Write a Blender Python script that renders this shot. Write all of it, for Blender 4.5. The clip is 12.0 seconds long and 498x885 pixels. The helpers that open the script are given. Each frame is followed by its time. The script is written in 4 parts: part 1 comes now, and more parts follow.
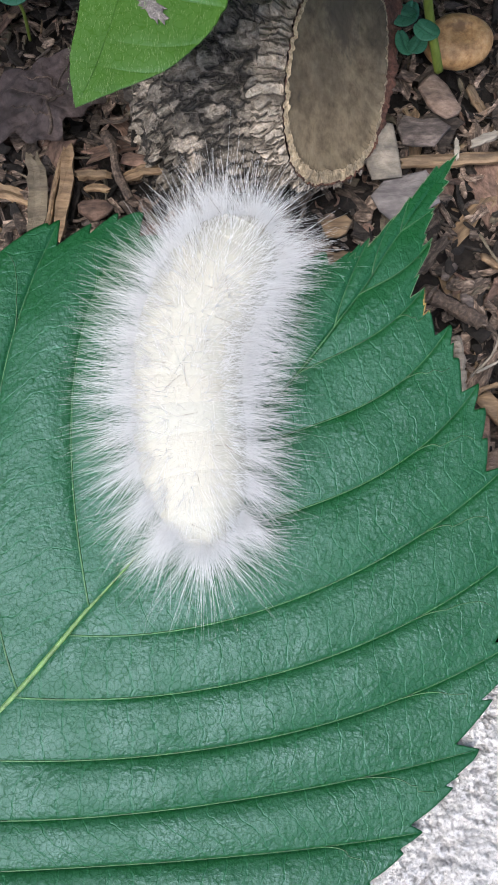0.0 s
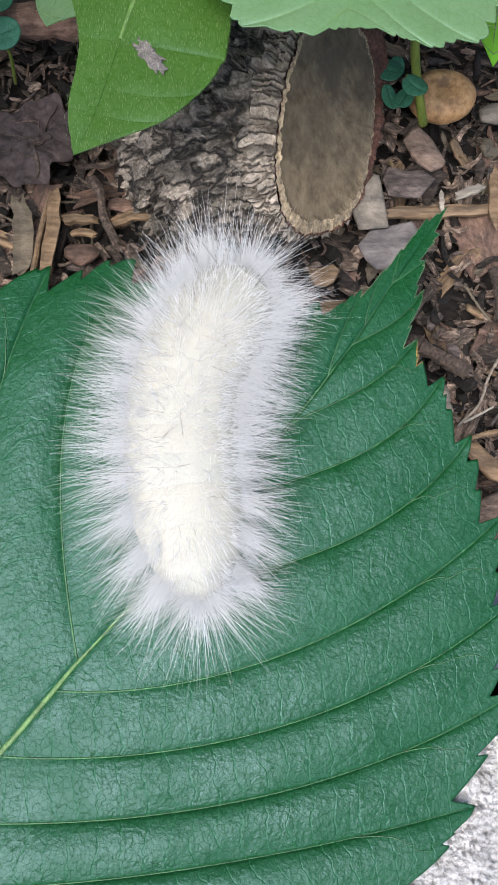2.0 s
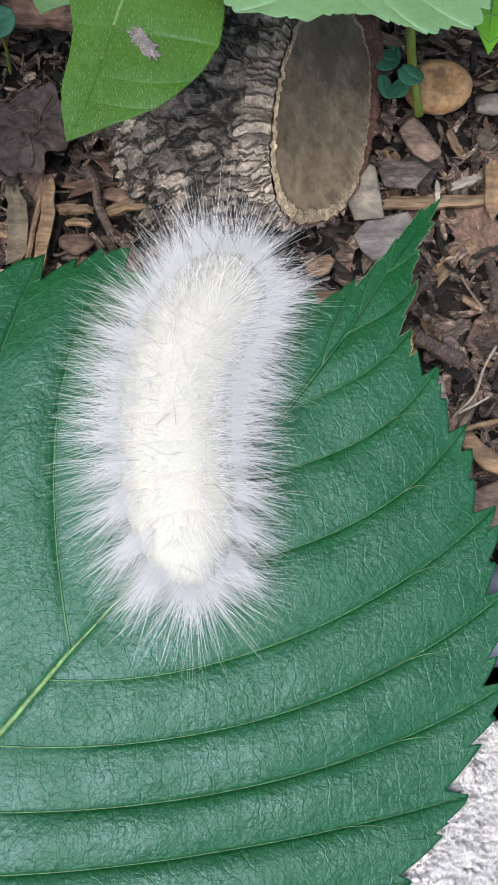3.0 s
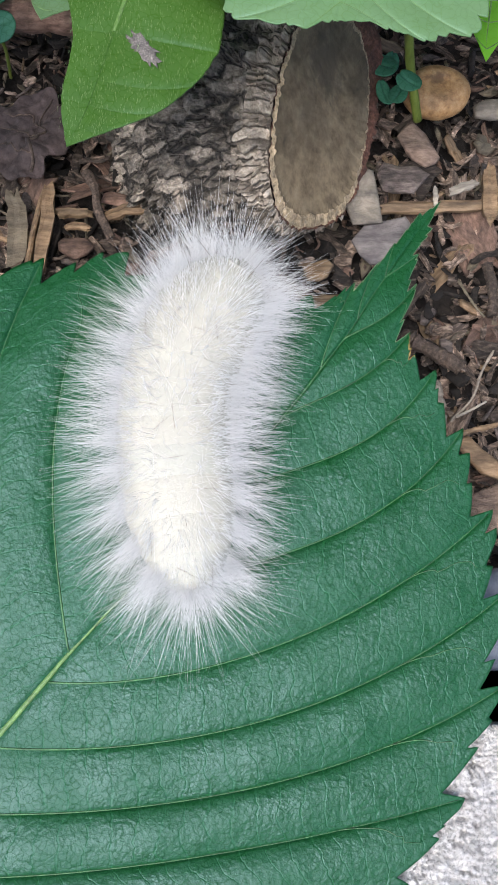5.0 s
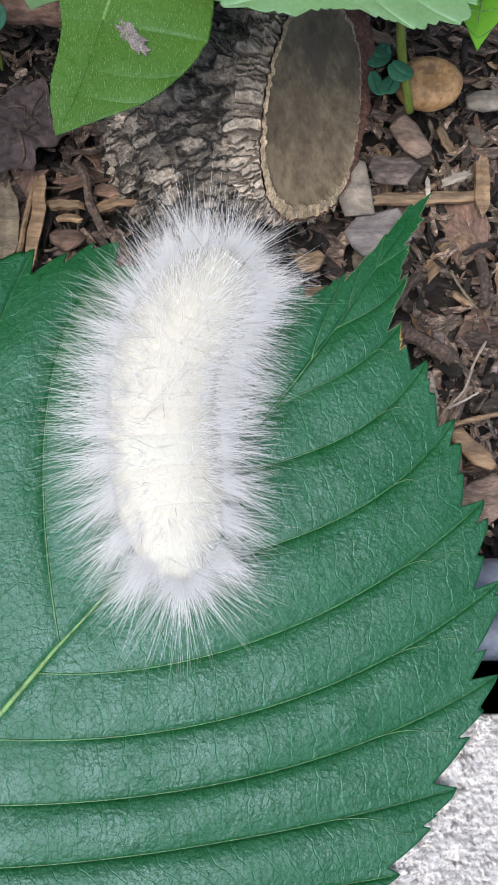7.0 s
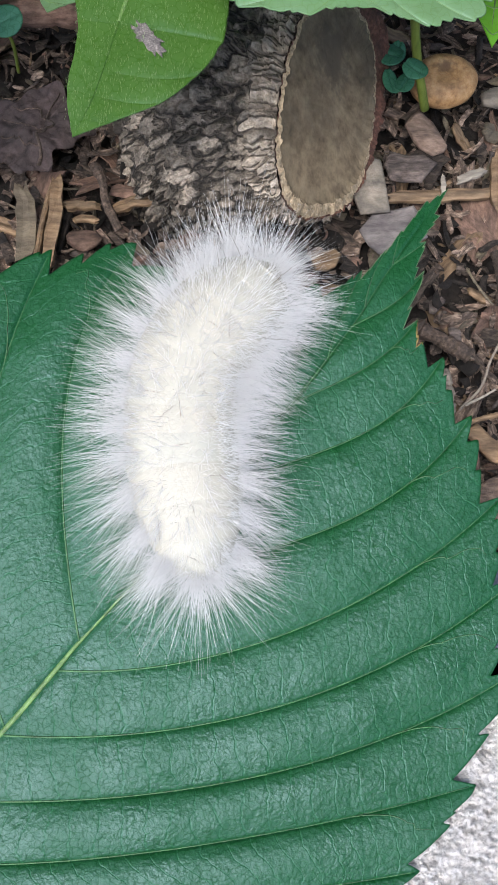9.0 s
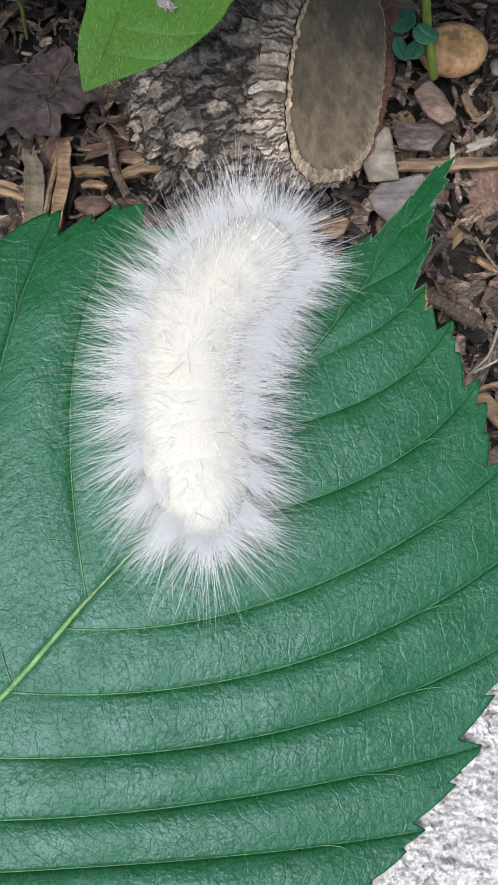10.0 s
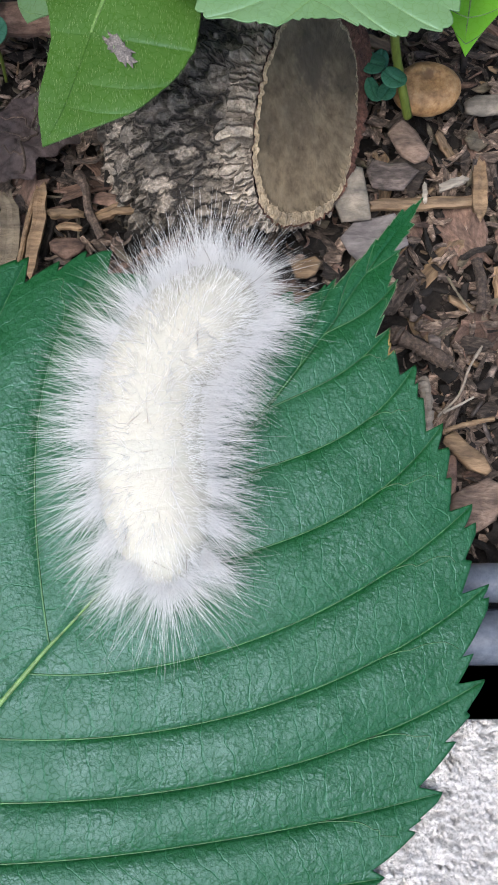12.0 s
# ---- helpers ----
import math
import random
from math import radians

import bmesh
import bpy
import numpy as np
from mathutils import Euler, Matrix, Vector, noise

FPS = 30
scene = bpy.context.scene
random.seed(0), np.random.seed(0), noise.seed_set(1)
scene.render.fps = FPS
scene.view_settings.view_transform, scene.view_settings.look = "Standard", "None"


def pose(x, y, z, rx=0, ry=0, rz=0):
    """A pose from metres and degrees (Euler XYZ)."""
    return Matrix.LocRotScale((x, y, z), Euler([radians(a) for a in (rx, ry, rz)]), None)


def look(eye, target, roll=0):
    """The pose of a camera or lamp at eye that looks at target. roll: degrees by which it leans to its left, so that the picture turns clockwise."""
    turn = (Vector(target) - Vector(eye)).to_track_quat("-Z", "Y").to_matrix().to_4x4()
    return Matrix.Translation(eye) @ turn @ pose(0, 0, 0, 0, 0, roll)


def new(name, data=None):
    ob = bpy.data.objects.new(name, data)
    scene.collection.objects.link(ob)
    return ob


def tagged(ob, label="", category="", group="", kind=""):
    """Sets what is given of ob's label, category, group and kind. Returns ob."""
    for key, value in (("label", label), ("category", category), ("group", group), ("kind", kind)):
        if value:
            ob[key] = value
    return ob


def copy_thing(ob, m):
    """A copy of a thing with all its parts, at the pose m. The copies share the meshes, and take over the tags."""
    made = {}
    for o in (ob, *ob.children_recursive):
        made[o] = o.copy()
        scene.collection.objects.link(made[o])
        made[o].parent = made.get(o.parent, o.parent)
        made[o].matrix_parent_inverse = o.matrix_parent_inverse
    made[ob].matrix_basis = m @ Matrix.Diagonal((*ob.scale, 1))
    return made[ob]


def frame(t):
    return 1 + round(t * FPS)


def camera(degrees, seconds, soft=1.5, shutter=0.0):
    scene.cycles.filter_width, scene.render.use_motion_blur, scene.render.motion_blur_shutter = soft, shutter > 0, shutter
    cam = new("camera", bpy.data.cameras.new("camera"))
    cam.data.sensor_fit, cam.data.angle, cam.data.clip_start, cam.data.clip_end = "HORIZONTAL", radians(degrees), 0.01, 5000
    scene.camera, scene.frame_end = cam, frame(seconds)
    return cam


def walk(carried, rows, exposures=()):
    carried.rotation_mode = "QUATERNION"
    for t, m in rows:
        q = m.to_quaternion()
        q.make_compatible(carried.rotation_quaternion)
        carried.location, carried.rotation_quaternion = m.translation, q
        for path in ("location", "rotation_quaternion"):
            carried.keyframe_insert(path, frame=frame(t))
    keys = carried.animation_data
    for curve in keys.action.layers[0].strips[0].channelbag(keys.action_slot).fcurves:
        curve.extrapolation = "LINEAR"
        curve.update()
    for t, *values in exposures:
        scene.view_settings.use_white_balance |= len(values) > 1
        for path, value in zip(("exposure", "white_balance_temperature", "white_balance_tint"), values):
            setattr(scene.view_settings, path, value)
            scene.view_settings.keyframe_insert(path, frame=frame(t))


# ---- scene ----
cam = camera(30.0, 12.0, soft=1.7)
PATH = [
    (0.0, 0.00000, 0.00000, 0.13298, 14.000, -0.000, 0.000),
    (0.5, -0.00236, 0.00126, 0.13195, 14.646, -1.634, -0.420),
    (1.0, -0.00316, 0.00166, 0.13216, 15.574, -2.180, -0.358),
    (1.5, -0.00380, 0.00123, 0.13202, 16.129, -2.521, -0.363),
    (2.0, -0.00490, 0.00199, 0.13205, 16.265, -2.802, -0.345),
    (2.5, -0.00447, 0.00204, 0.13174, 16.256, -2.849, -0.270),
    (3.0, -0.00421, 0.00093, 0.13145, 16.153, -2.876, -0.277),
    (5.0, -0.00420, 0.00095, 0.13200, 16.298, -3.005, -0.166),
    (5.5, -0.00404, 0.00121, 0.13164, 16.202, -3.019, -0.201),
    (6.0, -0.00363, 0.00090, 0.13176, 16.022, -3.126, -0.245),
    (6.5, -0.00331, -0.00004, 0.13142, 16.095, -3.249, -0.273),
    (8.5, -0.00309, 0.00034, 0.13227, 16.431, -1.918, -0.392),
    (9.0, -0.00341, -0.00038, 0.13188, 16.235, -2.030, -0.353),
    (9.5, -0.00306, -0.00257, 0.13094, 16.076, -2.145, -0.291),
    (10.0, -0.00438, -0.00441, 0.13063, 15.851, -2.110, 0.025),
    (10.5, -0.00402, -0.00504, 0.13044, 15.846, -1.923, 0.164),
    (11.0, -0.00460, -0.00444, 0.13065, 15.734, -1.860, 0.331),
    (11.5, -0.00365, -0.00448, 0.13066, 15.684, -1.599, 0.438),
    (12.0, 0.00268, -0.00022, 0.13295, 16.436, -0.988, 0.262),
]
EXPOSURES = [(0.0, 0.88), (12.0, 0.88)]
walk(cam, [(t, pose(x, y, z, rx, ry, rz)) for t, x, y, z, rx, ry, rz in PATH], EXPOSURES)

# ---------------------------------------------------------------- light
SUN_ELEV, SUN_TURN = 66.0, 215.0
world = bpy.data.worlds.new("sky")
scene.world = world
world.use_nodes = True
wn, wl = world.node_tree.nodes, world.node_tree.links
sky = wn.new("ShaderNodeTexSky")
sky.sky_type, sky.sun_disc = "NISHITA", False
sky.sun_elevation, sky.sun_rotation = radians(SUN_ELEV), radians(SUN_TURN)
sky.dust_density = 4.0
soft = wn.new("ShaderNodeHueSaturation")
soft.inputs["Saturation"].default_value = 1.05
wl.new(sky.outputs["Color"], soft.inputs["Color"])
wl.new(soft.outputs["Color"], wn["Background"].inputs["Color"])
wn["Background"].inputs["Strength"].default_value = 0.15
sun = new("sun", bpy.data.lights.new("sun", "SUN"))
sun.data.energy, sun.data.angle, sun.data.color = 1.8, radians(40), (0.97, 0.985, 1.0)
sun.matrix_world = look((math.sin(radians(SUN_TURN)) * math.cos(radians(SUN_ELEV)) * 3, math.cos(radians(SUN_TURN)) * math.cos(radians(SUN_ELEV)) * 3, math.sin(radians(SUN_ELEV)) * 3), (0, 0, 0))

U = 0.01  # the plan below is in centimetres
RNG = np.random.default_rng(7)


# ---------------------------------------------------------------- materials
def material(name):
    m = bpy.data.materials.new(name)
    m.use_nodes = True
    return m, m.node_tree.nodes, m.node_tree.links, m.node_tree.nodes["Principled BSDF"]


def node(nodes, kind, **inputs):
    n = nodes.new(kind)
    for key, value in inputs.items():
        n.inputs[key.replace("_", " ")].default_value = value
    return n


def ramp(nodes, links, source, stops):
    r = nodes.new("ShaderNodeValToRGB")
    while len(r.color_ramp.elements) < len(stops):
        r.color_ramp.elements.new(0.5)
    for e, (p, c) in zip(r.color_ramp.elements, stops):
        e.position, e.color = p, (*c, 1)
    links.new(source, r.inputs["Fac"])
    return r.outputs["Color"]


def mixed(nodes, links, fac, a, b, blend="MIX"):
    n = nodes.new("ShaderNodeMix")
    n.data_type, n.blend_type = "RGBA", blend
    for sock, value in ((n.inputs[0], fac), (n.inputs[6], a), (n.inputs[7], b)):
        if isinstance(value, bpy.types.NodeSocket):
            links.new(value, sock)
        elif isinstance(value, tuple):
            sock.default_value = (*value, 1)
        else:
            sock.default_value = value
    return n.outputs[2]


def noise_of(nodes, links, scale, detail=6, rough=0.6, vector=None):
    n = node(nodes, "ShaderNodeTexNoise", Scale=scale, Detail=detail, Roughness=rough)
    if vector is None:
        vector = nodes.new("ShaderNodeTexCoord").outputs["Object"]
    links.new(vector, n.inputs["Vector"])
    return n.outputs["Fac"]


def bumped(nodes, links, bsdf, height, distance, strength=1.0, chain=None):
    b = node(nodes, "ShaderNodeBump", Strength=strength, Distance=distance)
    links.new(height, b.inputs["Height"])
    if chain is not None:
        links.new(chain, b.inputs["Normal"])
    links.new(b.outputs["Normal"], bsdf.inputs["Normal"])
    return b.outputs["Normal"]


def grained(name, dark, mid, light, scale=300, rough=0.8, relief=0.0003, stretch=(1, 1, 1), vary=0.25, mottle=0.5):
    """A mottled natural surface; every object or loose piece has a tone of its own."""
    m, n, l, b = material(name)
    co = n.new("ShaderNodeTexCoord")
    mp = node(n, "ShaderNodeMapping", Scale=stretch)
    l.new(co.outputs["Object"], mp.inputs["Vector"])
    fine = noise_of(n, l, scale * 3.2, 8, 0.7, mp.outputs["Vector"])
    broad = noise_of(n, l, scale * 0.7, 4, 0.6, mp.outputs["Vector"])
    c1 = ramp(n, l, fine, [(0.3, dark), (0.5, mid), (0.72, light)])
    c2 = ramp(n, l, broad, [(0.35, (1 - mottle,) * 3), (0.65, (1 + mottle * 0.4, 1 + mottle * 0.34, 1 + mottle * 0.24))])
    c = mixed(n, l, 1.0, c1, c2, "MULTIPLY")
    info = n.new("ShaderNodeObjectInfo")
    geo = n.new("ShaderNodeNewGeometry")
    add = n.new("ShaderNodeMath")
    add.operation = "ADD"
    l.new(info.outputs["Random"], add.inputs[0])
    l.new(geo.outputs["Random Per Island"], add.inputs[1])
    fr = n.new("ShaderNodeMath")
    fr.operation = "FRACT"
    l.new(add.outputs[0], fr.inputs[0])
    tone = ramp(n, l, fr.outputs[0], [(0.0, (1 - vary,) * 3), (0.5, (1.0, 0.97, 0.95)), (1.0, (1 + vary, 1 + vary * 0.9, 1 + vary * 0.8))])
    l.new(mixed(n, l, 1.0, c, tone, "MULTIPLY"), b.inputs["Base Color"])
    b.inputs["Roughness"].default_value = rough
    bumped(n, l, b, fine, relief)
    return m


def leaf_material(name, base, dark, pale, cell=900.0, gloss=0.42, relief=0.00004, through_light=0.25, cross_tone=0.3, net_tone=0.5, shine=0.5):
    """A leaf's upper skin: net of small veins, cross veins between the side veins, blotches and a waxy sheen."""
    m, n, l, b = material(name)
    co = n.new("ShaderNodeTexCoord")
    warp = node(n, "ShaderNodeTexNoise", Scale=500.0, Detail=2.0)
    l.new(co.outputs["Object"], warp.inputs["Vector"])
    shift = n.new("ShaderNodeVectorMath")
    shift.operation = "MULTIPLY_ADD"
    shift.inputs[1].default_value = (0.0015, 0.0015, 0.0015)
    l.new(warp.outputs["Color"], shift.inputs[0])
    l.new(co.outputs["Object"], shift.inputs[2])
    b.inputs["Specular Tint"].default_value = (0.60, 0.83, 1.0, 1)
    nets, domes = [], []
    for scale, width in ((cell, 0.06), (cell * 2.2, 0.09)):
        v = node(n, "ShaderNodeTexVoronoi", Scale=scale)
        v.feature = "DISTANCE_TO_EDGE"
        l.new(shift.outputs[0], v.inputs["Vector"])
        for far, into in ((width, nets), (0.45, domes)):
            r = node(n, "ShaderNodeMapRange")
            r.inputs["From Max"].default_value = far
            l.new(v.outputs["Distance"], r.inputs["Value"])
            into.append(r.outputs["Result"])
    # cross veins: run from one side vein to the next, by the blade's own map
    sep = n.new("ShaderNodeSeparateXYZ")
    l.new(co.outputs["UV"], sep.inputs[0])
    wob = noise_of(n, l, 330.0, 2, 0.5, co.outputs["Object"])
    cross = n.new("ShaderNodeMath")
    cross.operation = "MULTIPLY_ADD"
    cross.inputs[1].default_value = 0.9
    l.new(wob, cross.inputs[0])
    l.new(sep.outputs["Y"], cross.inputs[2])
    pp = n.new("ShaderNodeMath")
    pp.operation = "PINGPONG"
    pp.inputs[1].default_value = 0.5
    l.new(cross.outputs[0], pp.inputs[0])
    line = node(n, "ShaderNodeMapRange")
    line.inputs["From Max"].default_value = 0.055
    l.new(pp.outputs[0], line.inputs["Value"])
    blot = noise_of(n, l, 130.0, 5, 0.6, co.outputs["Object"])
    speck = noise_of(n, l, 2300.0, 3, 0.6, co.outputs["Object"])
    c = ramp(n, l, blot, [(0.3, dark), (0.7, base)])
    deep = tuple(v * 0.4 for v in dark)
    c = mixed(n, l, ramp(n, l, domes[0], [(0.0, (0, 0, 0)), (1.0, (0.22, 0.22, 0.22))]), c, pale)
    c = mixed(n, l, ramp(n, l, nets[0], [(0.0, (net_tone,) * 3), (1.0, (0, 0, 0))]), c, deep)
    c = mixed(n, l, ramp(n, l, nets[1], [(0.0, (net_tone * 0.45,) * 3), (1.0, (0, 0, 0))]), c, deep)
    c = mixed(n, l, mixed(n, l, line.outputs["Result"], (cross_tone, cross_tone, cross_tone), (0, 0, 0)), c, tuple(v * 1.7 for v in pale))
    l.new(c, b.inputs["Base Color"])
    b.inputs["Roughness"].default_value = gloss
    rr = ramp(n, l, blot, [(0.35, (gloss - 0.07,) * 3), (0.65, (gloss + 0.1,) * 3)])
    l.new(rr, b.inputs["Roughness"])
    l.new(ramp(n, l, nets[0], [(0.0, (shine * 0.4,) * 3), (1.0, (shine,) * 3)]), b.inputs["Specular IOR Level"])
    pebble = noise_of(n, l, 1500.0, 2, 0.55, co.outputs["Object"])
    n1 = bumped(n, l, b, nets[0], relief * 0.08)
    n2 = bumped(n, l, b, domes[0], relief * 0.15, chain=n1)
    n3 = bumped(n, l, b, domes[1], relief * 0.12, chain=n2)
    n4 = bumped(n, l, b, line.outputs["Result"], relief * 0.7, chain=n3)
    n5 = bumped(n, l, b, pebble, relief * 3.3, chain=n4)
    bumped(n, l, b, speck, relief * 0.7, chain=n5)
    tr = n.new("ShaderNodeBsdfTranslucent")
    tr.inputs["Color"].default_value = (base[0] * 1.6, base[1] * 1.7, base[2] * 0.8, 1)
    mx = node(n, "ShaderNodeMixShader", Fac=through_light)
    l.new(b.outputs[0], mx.inputs[1])
    l.new(tr.outputs[0], mx.inputs[2])
    l.new(mx.outputs[0], n["Material Output"].inputs["Surface"])
    return m


def hair_material(name, tint, through_light=0.2):
    m, n, l, b = material(name)
    geo = n.new("ShaderNodeNewGeometry")
    tone = ramp(n, l, geo.outputs["Random Per Island"], [(0.0, tuple(v * 0.9 for v in tint)), (1.0, tint)])
    l.new(tone, b.inputs["Base Color"])
    b.inputs["Roughness"].default_value = 0.5
    tr = n.new("ShaderNodeBsdfTranslucent")
    l.new(tone, tr.inputs["Color"])
    mx = node(n, "ShaderNodeMixShader", Fac=through_light)
    l.new(b.outputs[0], mx.inputs[1])
    l.new(tr.outputs[0], mx.inputs[2])
    l.new(mx.outputs[0], n["Material Output"].inputs["Surface"])
    return m


ELM = leaf_material("elm_leaf_skin", (0.011, 0.086, 0.026), (0.007, 0.07, 0.016), (0.016, 0.098, 0.038), 1000, gloss=0.40, relief=0.00004, cross_tone=0.32, net_tone=0.32, shine=0.61)
VEIN = grained("leaf_vein", (0.022, 0.10, 0.032), (0.032, 0.122, 0.042), (0.044, 0.14, 0.055), 900, 0.5, 0.00005, vary=0.1)
MARGIN = grained("leaf_margin", (0.06, 0.13, 0.06), (0.085, 0.165, 0.08), (0.11, 0.2, 0.105), 900, 0.5, 0.00005, vary=0.1)
RIB = grained("leaf_midrib", (0.075, 0.17, 0.05), (0.10, 0.215, 0.065), (0.135, 0.25, 0.085), 900, 0.5, 0.00005, vary=0.1)
SHRUB = leaf_material("shrub_leaf_skin", (0.062, 0.15, 0.017), (0.042, 0.112, 0.012), (0.09, 0.18, 0.03), 900, 0.42, 0.00001, 0.25, 0.06, 0.2, 0.8)
# lit copy of SHRUB: the light on this leaf is put into its colour
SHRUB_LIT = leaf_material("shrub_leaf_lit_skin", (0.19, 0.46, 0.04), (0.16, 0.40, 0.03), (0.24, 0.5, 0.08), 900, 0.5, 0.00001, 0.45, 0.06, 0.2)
SHRUB_PALE = leaf_material("shrub_leaf_pale_skin", (0.155, 0.27, 0.135), (0.125, 0.24, 0.10), (0.20, 0.32, 0.175), 900, 0.38, 0.00001, 0.3, 0.06, 0.15, 0.7)
SHRUB_VEIN = grained("shrub_vein", (0.10, 0.21, 0.05), (0.13, 0.26, 0.07), (0.17, 0.3, 0.1), 900, 0.5, 0.00005, vary=0.1)
CLOVER = leaf_material("clover_skin", (0.055, 0.19, 0.115), (0.04, 0.155, 0.092), (0.09, 0.24, 0.155), 900, 0.55, 0.00001, 0.25, 0.0)
STEM = grained("green_stem", (0.11, 0.16, 0.025), (0.15, 0.21, 0.035), (0.2, 0.26, 0.06), 500, 0.5, 0.00005, (1, 1, 0.2), 0.1)
SCAR = grained("dry_scar", (0.05, 0.046, 0.046), (0.12, 0.113, 0.113), (0.28, 0.268, 0.268), 1500, 0.8, 0.0001)
SCORCH = grained("scorched_leaf", (0.08, 0.05, 0.018), (0.15, 0.105, 0.03), (0.2, 0.16, 0.05), 900, 0.7, 0.0001, vary=0.0)
FUR = hair_material("white_hair", (0.975, 0.98, 0.985), 0.5)
LEAF_HAIR = hair_material("leaf_hair", (0.24, 0.36, 0.16), 0.2)
FUR_DARK = hair_material("brown_hair", (0.16, 0.11, 0.08), 0.1)
SKIN = grained("caterpillar_skin", (0.395, 0.394, 0.345), (0.41, 0.41, 0.365), (0.425, 0.426, 0.385), 900, 0.6, 0.00008, vary=0.02, mottle=0.04)
SOIL = grained("dark_soil", (0.004, 0.0032, 0.003), (0.012, 0.009, 0.008), (0.032, 0.025, 0.021), 420, 0.9, 0.0006)
CHIP = grained("weathered_bark_chip", (0.008, 0.006, 0.005), (0.135, 0.103, 0.086), (0.46, 0.375, 0.32), 420, 0.85, 0.0009, (0.3, 1, 1), 0.9)
CHIP_TAN = grained("tan_wood_chip", (0.085, 0.054, 0.03), (0.19, 0.13, 0.078), (0.31, 0.225, 0.145), 420, 0.75, 0.0002, (0.2, 1, 1), 0.2)
CHIP_RED = grained("reddish_bark_chip", (0.045, 0.025, 0.018), (0.125, 0.078, 0.06), (0.22, 0.15, 0.12), 420, 0.8, 0.0003, (0.4, 1, 1), 0.25)
CHIP_GREY = grained("pale_grey_wood", (0.16, 0.14, 0.115), (0.225, 0.2, 0.17), (0.29, 0.265, 0.23), 500, 0.8, 0.0002, (0.6, 1, 1), 0.15)
CHIP_PALE = grained("bleached_splinter", (0.2, 0.18, 0.155), (0.3, 0.275, 0.24), (0.38, 0.355, 0.32), 500, 0.75, 0.0002, (0.2, 1, 1), 0.1)
DEAD = grained("dead_leaf", (0.02, 0.0145, 0.0145), (0.055, 0.04, 0.041), (0.095, 0.074, 0.076), 260, 0.8, 0.0003, vary=0.15)
FLAKE = grained("mauve_bark_flake", (0.03, 0.025, 0.024), (0.125, 0.104, 0.099), (0.27, 0.23, 0.22), 350, 0.85, 0.0008, (0.35, 1, 1), 0.3)
PALE_FLAKE = grained("pale_mauve_flake", (0.115, 0.103, 0.106), (0.18, 0.163, 0.167), (0.24, 0.22, 0.225), 350, 0.85, 0.0003, (0.4, 1, 1), 0.1)
PINK = grained("pinkish_bark", (0.12, 0.085, 0.068), (0.235, 0.17, 0.138), (0.35, 0.27, 0.225), 380, 0.85, 0.0006, (0.4, 1, 1), 0.1)
CHIP_BEIGE = grained("beige_wood", (0.06, 0.05, 0.035), (0.13, 0.11, 0.08), (0.19, 0.165, 0.125), 420, 0.8, 0.0003, (0.3, 1, 1), 0.1)
TWIG = grained("brown_twig", (0.016, 0.011, 0.009), (0.062, 0.045, 0.036), (0.17, 0.13, 0.105), 600, 0.8, 0.0003, (1, 1, 1), 0.25)
NUT = grained("tan_cap", (0.20, 0.105, 0.04), (0.40, 0.235, 0.105), (0.54, 0.37, 0.20), 260, 0.6, 0.0002, vary=0.05)


def stained(mat, place, reach, colour):
    """A soft stain round a place of the object, in metres."""
    n, l = mat.node_tree.nodes, mat.node_tree.links
    b = n["Principled BSDF"]
    old = b.inputs["Base Color"].links[0].from_socket
    co = n.new("ShaderNodeTexCoord")
    mp = node(n, "ShaderNodeMapping", Location=tuple(-p / r for p, r in zip(place, reach)), Scale=tuple(1 / r for r in reach))
    l.new(co.outputs["Object"], mp.inputs["Vector"])
    ln = n.new("ShaderNodeVectorMath")
    ln.operation = "LENGTH"
    l.new(mp.outputs["Vector"], ln.inputs[0])
    wob = n.new("ShaderNodeMath")
    wob.operation = "MULTIPLY_ADD"
    wob.inputs[1].default_value = 0.9
    l.new(noise_of(n, l, 700.0, 4, 0.6), wob.inputs[0])
    l.new(ln.outputs["Value"], wob.inputs[2])
    fac = ramp(n, l, wob.outputs[0], [(0.75, (0.75, 0.75, 0.75)), (1.0, (0, 0, 0))])
    l.new(mixed(n, l, fac, old, colour), b.inputs["Base Color"])


stained(NUT, (0.0, 0.0012, 0.005), (0.0036, 0.0022, 0.009), (0.10, 0.05, 0.02))
BARK = grained("grey_bark", (0.085, 0.074, 0.063), (0.27, 0.24, 0.205), (0.56, 0.52, 0.46), 420, 0.9, 0.0006, vary=0.0)


